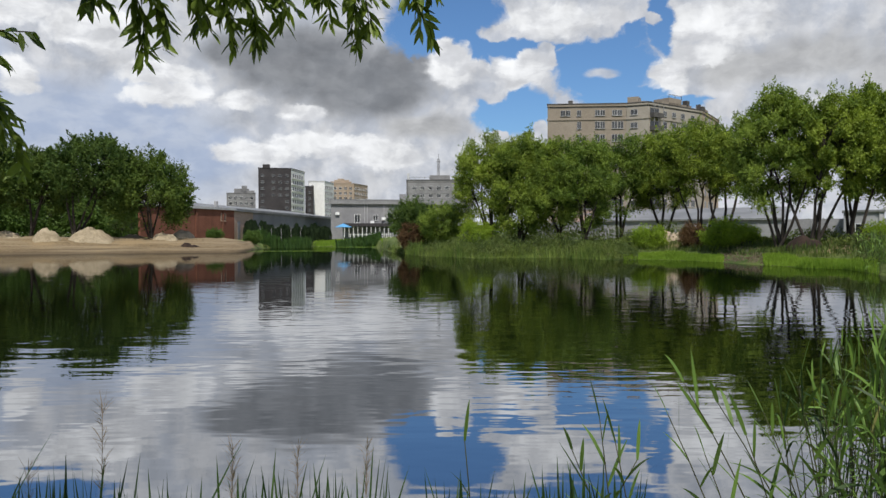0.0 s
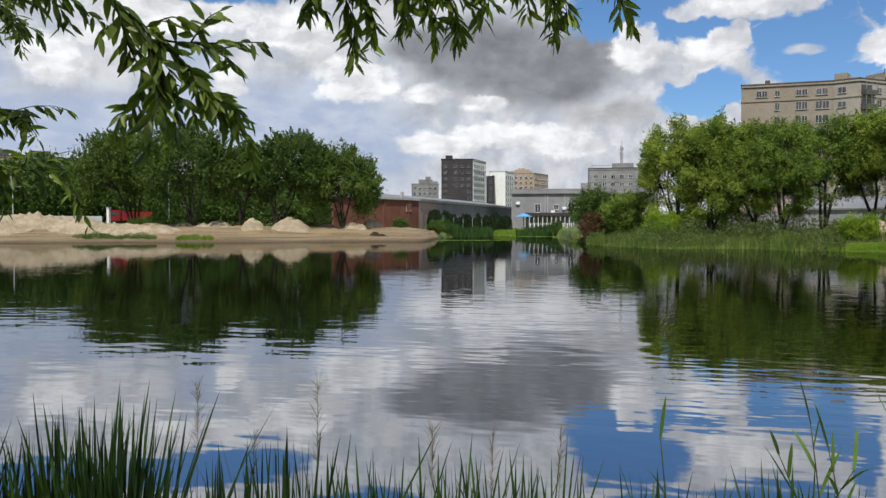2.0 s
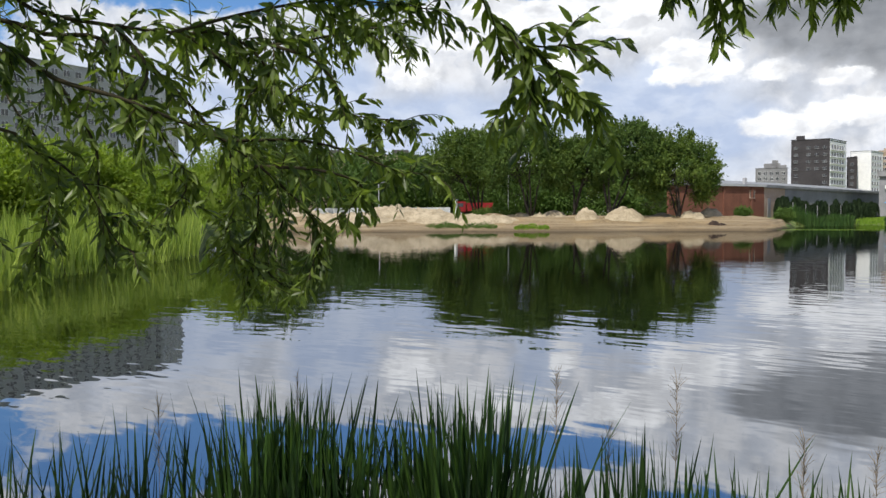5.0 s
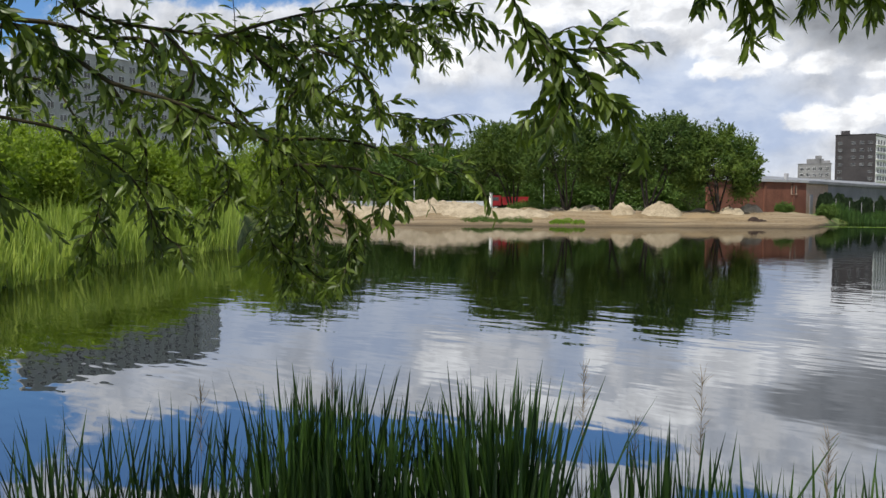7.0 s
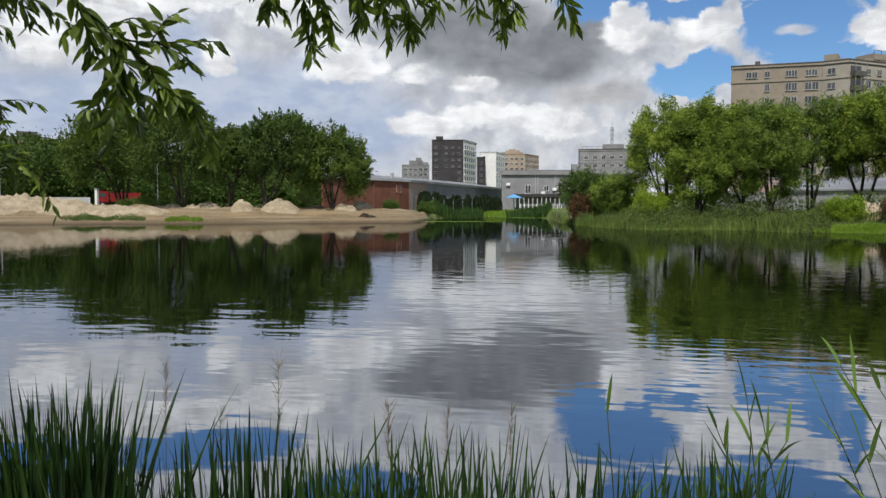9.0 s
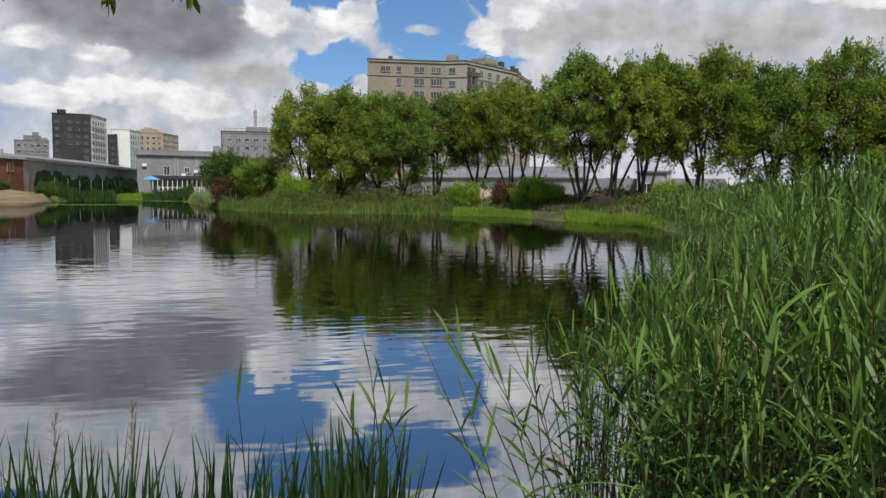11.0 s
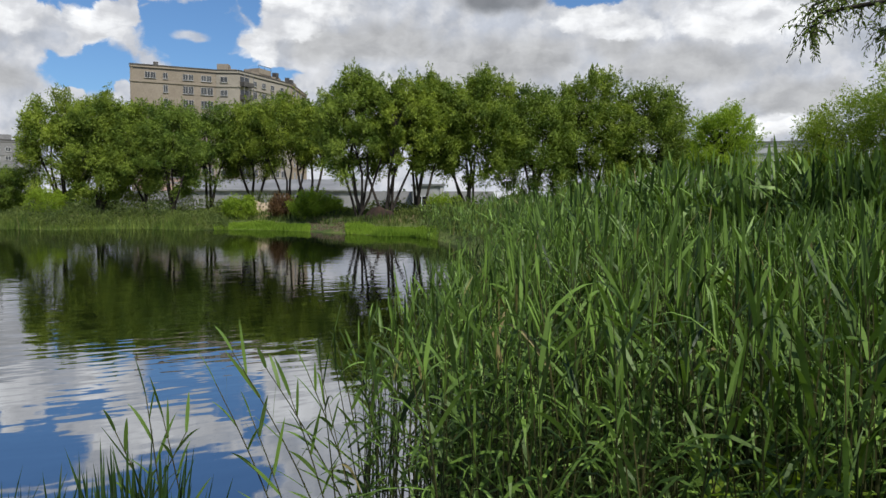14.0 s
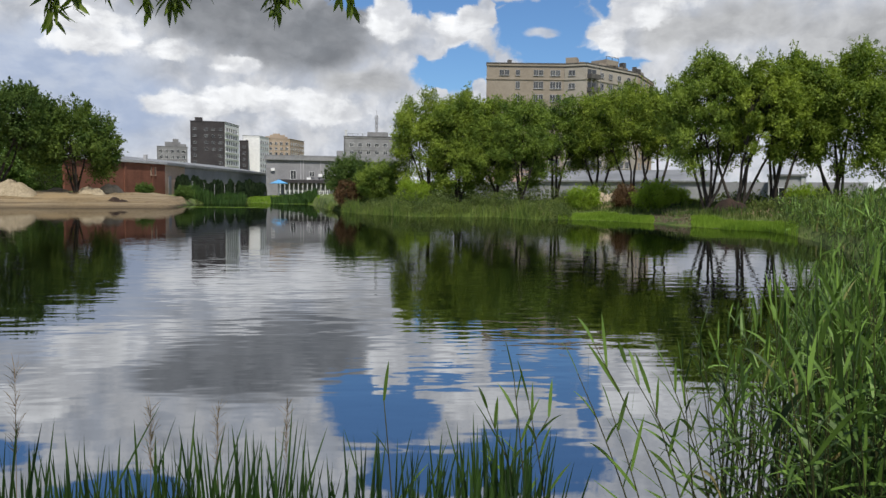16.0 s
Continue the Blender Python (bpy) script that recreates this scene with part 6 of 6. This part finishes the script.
def leaf_frames(rng, twig, gap, droop=0.55, length=(0.044, 0.070)):
    """Leaf poses along a twig: alternate sides, hanging."""
    pts = [Vector(p) for p in twig]
    out, run, side = [], 0.0, 1
    total = sum((b2 - a).length for a, b2 in zip(pts, pts[1:]))
    done = 0.0
    for a, b2 in zip(pts, pts[1:]):
        seg = b2 - a
        ln = seg.length
        t = seg.normalized()
        while run < ln:
            p = a + t * run
            across = t.cross(Vector((0, 0, 1)))
            across = across.normalized() if across.length > 0.1 else Vector((1, 0, 0))
            way = (t * 0.75 + across * side * rng.uniform(0.35, 0.9) + Vector((0, 0, -droop * rng.uniform(0.3, 1.3))) + Vector(rng.normal(size=3)) * 0.42).normalized()
            nrm = (across * rng.normal() + Vector((0, 0, 1.0)) + Vector(rng.normal(size=3)) * 0.5).normalized()
            y = nrm.cross(way).normalized()
            z = way.cross(y)
            taper = 0.7 + 0.3 * math.sin(math.pi * min(1.0, 0.25 + 0.75 * (done + run) / max(total, 0.01)))
            L = rng.uniform(*length) * taper
            m = Matrix((way * L, y * L, z * L)).transposed().to_4x4()
            m.translation = p
            out.append(m)
            side = -side
            run += gap * rng.uniform(0.6, 1.4)
        run -= ln
        done += ln
    return out


def aim(rows, d, eye=(0.0, 0.0, 0.0)):
    return [polar(a, dd * math.cos(radians(e)), 1.85 + dd * math.sin(radians(e))) + Vector(eye) for (a, e), dd in zip(rows, d)]


def smooth_path(pts, k=4):
    pts = [Vector(p) for p in pts]
    out = []
    for i in range(len(pts) - 1):
        p0, p1, p2, p3 = pts[max(i - 1, 0)], pts[i], pts[i + 1], pts[min(i + 2, len(pts) - 1)]
        for j in range(k):
            s = j / k
            out.append(0.5 * ((2 * p1) + (p2 - p0) * s + (2 * p0 - 5 * p1 + 4 * p2 - p3) * s * s + (3 * p1 - p0 - 3 * p2 + p3) * s ** 3))
    return out + [pts[-1]]


def hang(rng, start, way, length, fall):
    """A side shoot that leaves along way and hangs over."""
    p, d, out = Vector(start), Vector(way).normalized(), [Vector(start)]
    for i in range(6):
        d = (d + Vector((0, 0, -fall)) + Vector(rng.normal(size=3)) * 0.12).normalized()
        p = p + d * length / 6
        out.append(p.copy())
    return out


TWIGS_A = (
    ((21.9, 17.0), (21.2, 14.5), (21.4, 11.8)),
    ((20.9, 17.1), (20.1, 15.4), (19.5, 14.0)),
    ((23.8, 17.1), (24.4, 15.5), (24.6, 14.6)),
    ((18.4, 17.7), (17.4, 15.6), (16.7, 13.8)),
    ((16.4, 17.9), (15.7, 15.4), (15.1, 12.9)),
    ((14.5, 17.7), (13.7, 15.1), (13.1, 12.9)),
    ((12.9, 18.2), (11.7, 16.4), (10.5, 15.7)),
    ((7.6, 18.4), (6.6, 16.2), (6.8, 14.5)),
    ((6.0, 18.5), (5.6, 16.2), (5.4, 14.2)),
    ((2.7, 18.2), (1.8, 16.3), (1.6, 14.4)),
    ((1.4, 18.2), (0.8, 17.1), (0.2, 16.9)),
    ((9.7, 18.0), (8.7, 16.9), (8.5, 16.5)),
)
TWIGS_B = (
    ((37.0, 17.2), (35.4, 14.7), (32.6, 12.6), (30.1, 12.4), (27.6, 12.6), (25.5, 12.7)),
    ((35.4, 14.7), (34.6, 12.0), (33.8, 9.6), (35.5, 6.9)),
    ((34.2, 13.5), (32.6, 10.8), (32.6, 8.4), (33.7, 6.3)),
    ((32.6, 12.6), (30.9, 10.8), (29.3, 9.2), (26.6, 7.3)),
    ((30.9, 10.8), (29.3, 8.4), (27.2, 6.5), (26.4, 5.7)),
    ((30.5, 12.4), (29.4, 14.0), (28.5, 14.6)),
    ((33.4, 13.2), (31.7, 14.0), (30.0, 13.6)),
    ((33.8, 10.4), (31.8, 8.8), (31.6, 6.5)),
    ((30.1, 12.4), (28.2, 11.6), (27.4, 11.0)),
)
BOUGHS = (
    ((71.8, 15.1), (65.5, 13.4), (60.7, 12.9), (56.0, 12.7), (50.2, 12.3), (45.3, 13.2), (40.4, 14.0)),
    ((71.9, 12.6), (64.9, 12.0), (61.5, 12.0), (57.2, 9.3), (53.9, 5.7), (51.5, 3.7), (51.4, -0.6), (51.9, -4.6)),
    ((73.3, 12.1), (67.5, 11.1), (64.3, 9.2), (60.8, 8.3), (57.2, 7.0), (53.5, 5.5), (49.6, 2.3), (47.2, -0.6), (47.7, -4.6)),
    ((53.5, 5.5), (48.3, 5.6), (44.6, 4.8), (41.3, 3.5), (38.4, 3.1)),
    ((56.0, 12.7), (51.4, 9.5), (47.0, 8.0), (43.3, 7.3), (40.0, 7.1)),
    ((57.1, 12.7), (51.3, 14.5), (45.3, 15.5), (37.6, 14.8)),
    ((72.1, 6.6), (66.0, 4.8), (62.7, 2.2), (61.1, -1.2), (59.7, -2.4)),
    ((72.0, 9.3), (66.6, 6.9), (64.8, 2.2), (65.9, -2.6)),
    ((56.0, 12.7), (52.6, 10.3), (50.3, 8.4), (47.8, 9.6)),
    ((50.2, 12.3), (47.0, 11.2), (45.4, 9.3), (45.4, 8.5)),
    ((61.5, 12.0), (58.7, 7.3), (56.2, 2.7), (57.4, 0.7)),
    ((64.3, 9.2), (62.0, 4.9), (61.7, 0.7), (58.5, -0.5)),
    ((51.5, 3.7), (47.1, 3.5), (43.8, 2.3), (45.5, 0.0)),
    ((53.9, 5.7), (52.4, 2.3), (53.6, -1.3), (50.9, -4.7)),
    ((51.5, 3.7), (49.6, -0.2), (50.9, -3.4), (48.9, -5.5)),
    ((56.0, 12.7), (53.3, 12.9), (50.6, 10.7), (52.2, 8.3)),
    ((60.7, 12.9), (58.6, 10.3), (59.8, 7.3), (59.1, 5.0)),
    ((50.2, 12.3), (44.5, 14.0), (41.2, 13.3), (39.8, 11.9)),
)
RIGHT_BOUGHS = (
    ((-64.9, 15.6), (-60.7, 13.3), (-57.8, 12.9), (-55.4, 12.6), (-54.9, 11.4)),
    ((-62.0, 13.4), (-60.1, 11.6), (-58.8, 11.2)),
    ((-64.8, 16.9), (-60.7, 14.6), (-57.1, 13.8), (-54.9, 13.2)),
)
# the boughs nearest to the trunk
BOUGHS += (((98, 24), (88, 20), (80, 17), (74, 12.5), (69, 8)), ((98, 22), (88, 16), (80, 11), (74, 6), (71, 1)), ((98, 26), (86, 24), (77, 21), (70, 18.5), (65, 16)),
           ((96, 20), (86, 12), (79, 5), (75, -1)), ((96, 23), (84, 20), (76, 17), (71, 13), (67, 11)))
rng = np.random.default_rng(77)
trunk_foot = polar(112, 3.1, 0.35)
crotch = polar(108, 2.9, 2.3)
willow = thing("overhanging_willow", Matrix.Translation(trunk_foot), "willow on the near bank with leafy boughs hanging over the water", "tree")
back_to = Matrix.Translation(-trunk_foot)
limbs = [[(trunk_foot + Vector((0, 0, -0.1)), 0.17), (trunk_foot * 0.5 + crotch * 0.5 + Vector((0.05, 0.05, 0)), 0.14), (crotch, 0.11)]]
over = aim(((100, 26), (75, 27), (50, 25), (30, 23), (14, 21.5), (2, 20), (-2, 18.5)), (2.7, 2.5, 2.5, 2.7, 2.75, 2.75, 2.75))
limbs.append([(p, 0.05 * (1 - 0.85 * i / 24) + 0.002) for i, p in enumerate(smooth_path([crotch] + over))])
shoots = []                            # (path, spacing of leaves)
single = []                            # shoots whose leaves are parts of their own
def along(path, gap):
    """Points and directions along a path, gap metres apart."""
    out, run = [], 0.0
    for a, b2 in zip(path, path[1:]):
        ln = (b2 - a).length
        t = (b2 - a).normalized()
        while run < ln:
            out.append((a + t * run, t))
            run += gap
        run -= ln
    return out


def side_shoots(path, gap, length, fall, wild, store, spacing, r=0.0018):
    for p, t in along(path, gap):
        way = t * rng.uniform(0.3, 1.0) + Vector(rng.normal(size=3)) * wild
        sp = hang(rng, p, way, rng.uniform(*length), rng.uniform(*fall))
        limbs.append([(q, r * (1 - 0.7 * j / 6)) for j, q in enumerate(sp)])
        store.append((sp, spacing))


for row in TWIGS_A:
    pts = aim(row, [2.72 + 0.02 * i for i in range(len(row))], (-0.036, 0.092, 0.004))
    near = min(over, key=lambda q: (q - pts[0]).length)
    path = smooth_path([near * 0.35 + pts[0] * 0.65 + Vector((0, 0, 0.05))] + pts)
    limbs.append([(p, 0.0035 * (1 - 0.7 * i / len(path))) for i, p in enumerate(path)])
    single.append((path[3:], 0.0125))
    side_shoots(path[2:-2], 0.045, (0.06, 0.12), (0.15, 0.4), 0.7, single, 0.013)
for k, row in enumerate(TWIGS_B):
    pts = aim(row, [2.36 + rng.normal() * 0.03 for _ in row] if k == 0 else [2.36 + 0.05 * math.sin(k * 2.1) * i for i in range(len(row))], (-0.117, 0.038, 0.003))
    path = smooth_path((aim(((52, 24), (44, 20)), (2.45, 2.4)) if k == 0 else []) + pts)
    limbs.append([(p, (0.006 if k == 0 else 0.003) * (1 - 0.75 * i / len(path))) for i, p in enumerate(path)])
    single.append((path[8:] if k == 0 else path, 0.0125))
    if k in (1, 2, 3, 4, 7):
        side_shoots(path[2:-1], 0.055, (0.06, 0.13), (0.15, 0.4), 0.6, single, 0.013)
for k, row in enumerate(BOUGHS):
    dist = [2.55 + 0.25 * math.sin(k * 1.9 + 0.5) + 0.06 * math.sin(k + i * 0.8) for i in range(len(row))]
    pts = aim(row, dist, (-0.162, 0.014, 0.011))
    lead = k in (0, 1, 2, 6, 7)
    if lead:
        pts = [crotch + Vector((0, 0, -0.1 * (k % 3)))] + pts
    path = smooth_path(pts)
    r0 = 0.0085 if k in (0, 1, 2) else 0.005
    limbs.append([(p, r0 * (1 - 0.85 * i / len(path)) + (0.02 * (1 - i / 4) if lead and i < 4 else 0.0) + 0.001) for i, p in enumerate(path)])
    tail = path[5 if lead else 0:]
    shoots.append((tail, 0.03))
    side_shoots(tail, 0.030 if k in (0, 4, 5) else 0.040, (0.08, 0.22), (0.04, 0.30), 0.75, shoots, 0.0145)
    side_shoots(path[-6:], 0.030, (0.05, 0.13), (0.10, 0.35), 0.6, shoots, 0.012)
vs, fs = tubes([[(back_to @ Vector(p), r) for p, r in path] for path in limbs[:2]], 9)
part("trunk", mesh_of("trunk", vs, fs, [BARK], True), None, willow)
vs, fs = tubes([[(back_to @ Vector(p), r) for p, r in path] for path in limbs[2:]], 5)
part("twig_work", mesh_of("twig_work", vs, fs, [TWIG], True), None, willow, "thin brown-green twigs")
frames = [back_to @ m for path, gap in single for m in leaf_frames(rng, path, gap, 0.7, (0.062, 0.096))]
random.Random(4).shuffle(frames)
for i, m in enumerate(frames[:300]):
    ob = part("leaf", SHAPE_MESH[i % 3], None, willow, at=m)
more = frames[300:] + [back_to @ m for path, gap in shoots for m in leaf_frames(rng, path, gap)]


def joined_leaves(name, frames):
    allv, allf = [], []
    count = 0
    for i, m in enumerate(frames):
        v, f = SHAPES[i % 3]
        mm = np.array(m)
        allv.append(v @ mm[:3, :3].T + mm[:3, 3])
        allf += [[q + count for q in face] for face in f]
        count += len(v)
    return mesh_of(name, np.concatenate(allv), allf, [LEAF_WILLOW], True)


tagged(part("foliage", joined_leaves("foliage", more), None, willow), kind="stuff")

# the willow's crown above the bank behind the view
crown_rng = np.random.default_rng(9)
blobs = []
while len(blobs) < 70:
    q = crown_rng.uniform(-1, 1, 3)
    if np.linalg.norm(q) < 1:
        c = np.array((-1.5, -1.2, 5.1)) + q * [4.4, 2.6, 1.8]
        if c[1] < 0.9:
            blobs.append(c)
blobs = np.array(blobs)
pick = crown_rng.integers(0, len(blobs), 4200)
pos = blobs[pick] + unit(crown_rng.normal(size=(4200, 3))) * (crown_rng.uniform(0, 1, 4200) ** 0.5 * 0.75)[:, None]
v, f = kites(crown_rng, pos - np.array(trunk_foot), crown_rng.normal(size=pos.shape) + [0, 0, -0.5], 0.11, 0.035)
tagged(part("crown", mesh_of("crown", v, f, [LEAF_WILLOW]), None, willow), kind="stuff")
high = [[(crotch, 0.09), (crotch * 0.5 + Vector(c) * 0.5 + Vector((0, 0, 0.3)), 0.04), (Vector(c), 0.012)] for c in blobs[::6]]
vs, fs = tubes([[(back_to @ Vector(p), r) for p, r in path] for path in high], 6)
part("limb_work", mesh_of("limb_work", vs, fs, [BARK], True), None, willow)

# a second willow at the right whose outer twigs hang into view
foot = polar(-74, 9.0, land(-74, 9.0))
right_willow = thing("overhanging_willow", Matrix.Translation(foot), "willow by the reed bed with outer twigs hanging down", "tree")
back_r = Matrix.Translation(-foot)
head = foot + Vector((0, 0, 4.2))
limbs = [[(foot + Vector((0, 0, -0.15)), 0.2), (foot * 0.5 + head * 0.5 + Vector((0.1, 0, 0)), 0.16), (head, 0.1)]]
shoots = []
for k, row in enumerate(RIGHT_BOUGHS):
    path = smooth_path([head] + aim(row, [7.6 + 0.2 * k] * len(row), (0.143, -0.017, 0.0)))
    limbs.append([(p, 0.035 * (1 - 0.9 * i / len(path)) + 0.002) for i, p in enumerate(path)])
    for i in range(3, len(path)):
        for _ in range(6):
            sp = hang(rng, path[i], Vector(rng.normal(size=3)), rng.uniform(0.15, 0.38), rng.uniform(0.10, 0.3))
            limbs.append([(p, 0.003 * (1 - 0.7 * j / 6)) for j, p in enumerate(sp)])
            shoots.append((sp, 0.03))
vs, fs = tubes([[(back_r @ Vector(p), r) for p, r in path] for path in limbs], 6)
part("trunk", mesh_of("trunk", vs, fs, [BARK], True), None, right_willow)
tagged(part("foliage", joined_leaves("foliage", [back_r @ m for path, gap in shoots for m in leaf_frames(rng, path, gap)]), None, right_willow), kind="stuff")
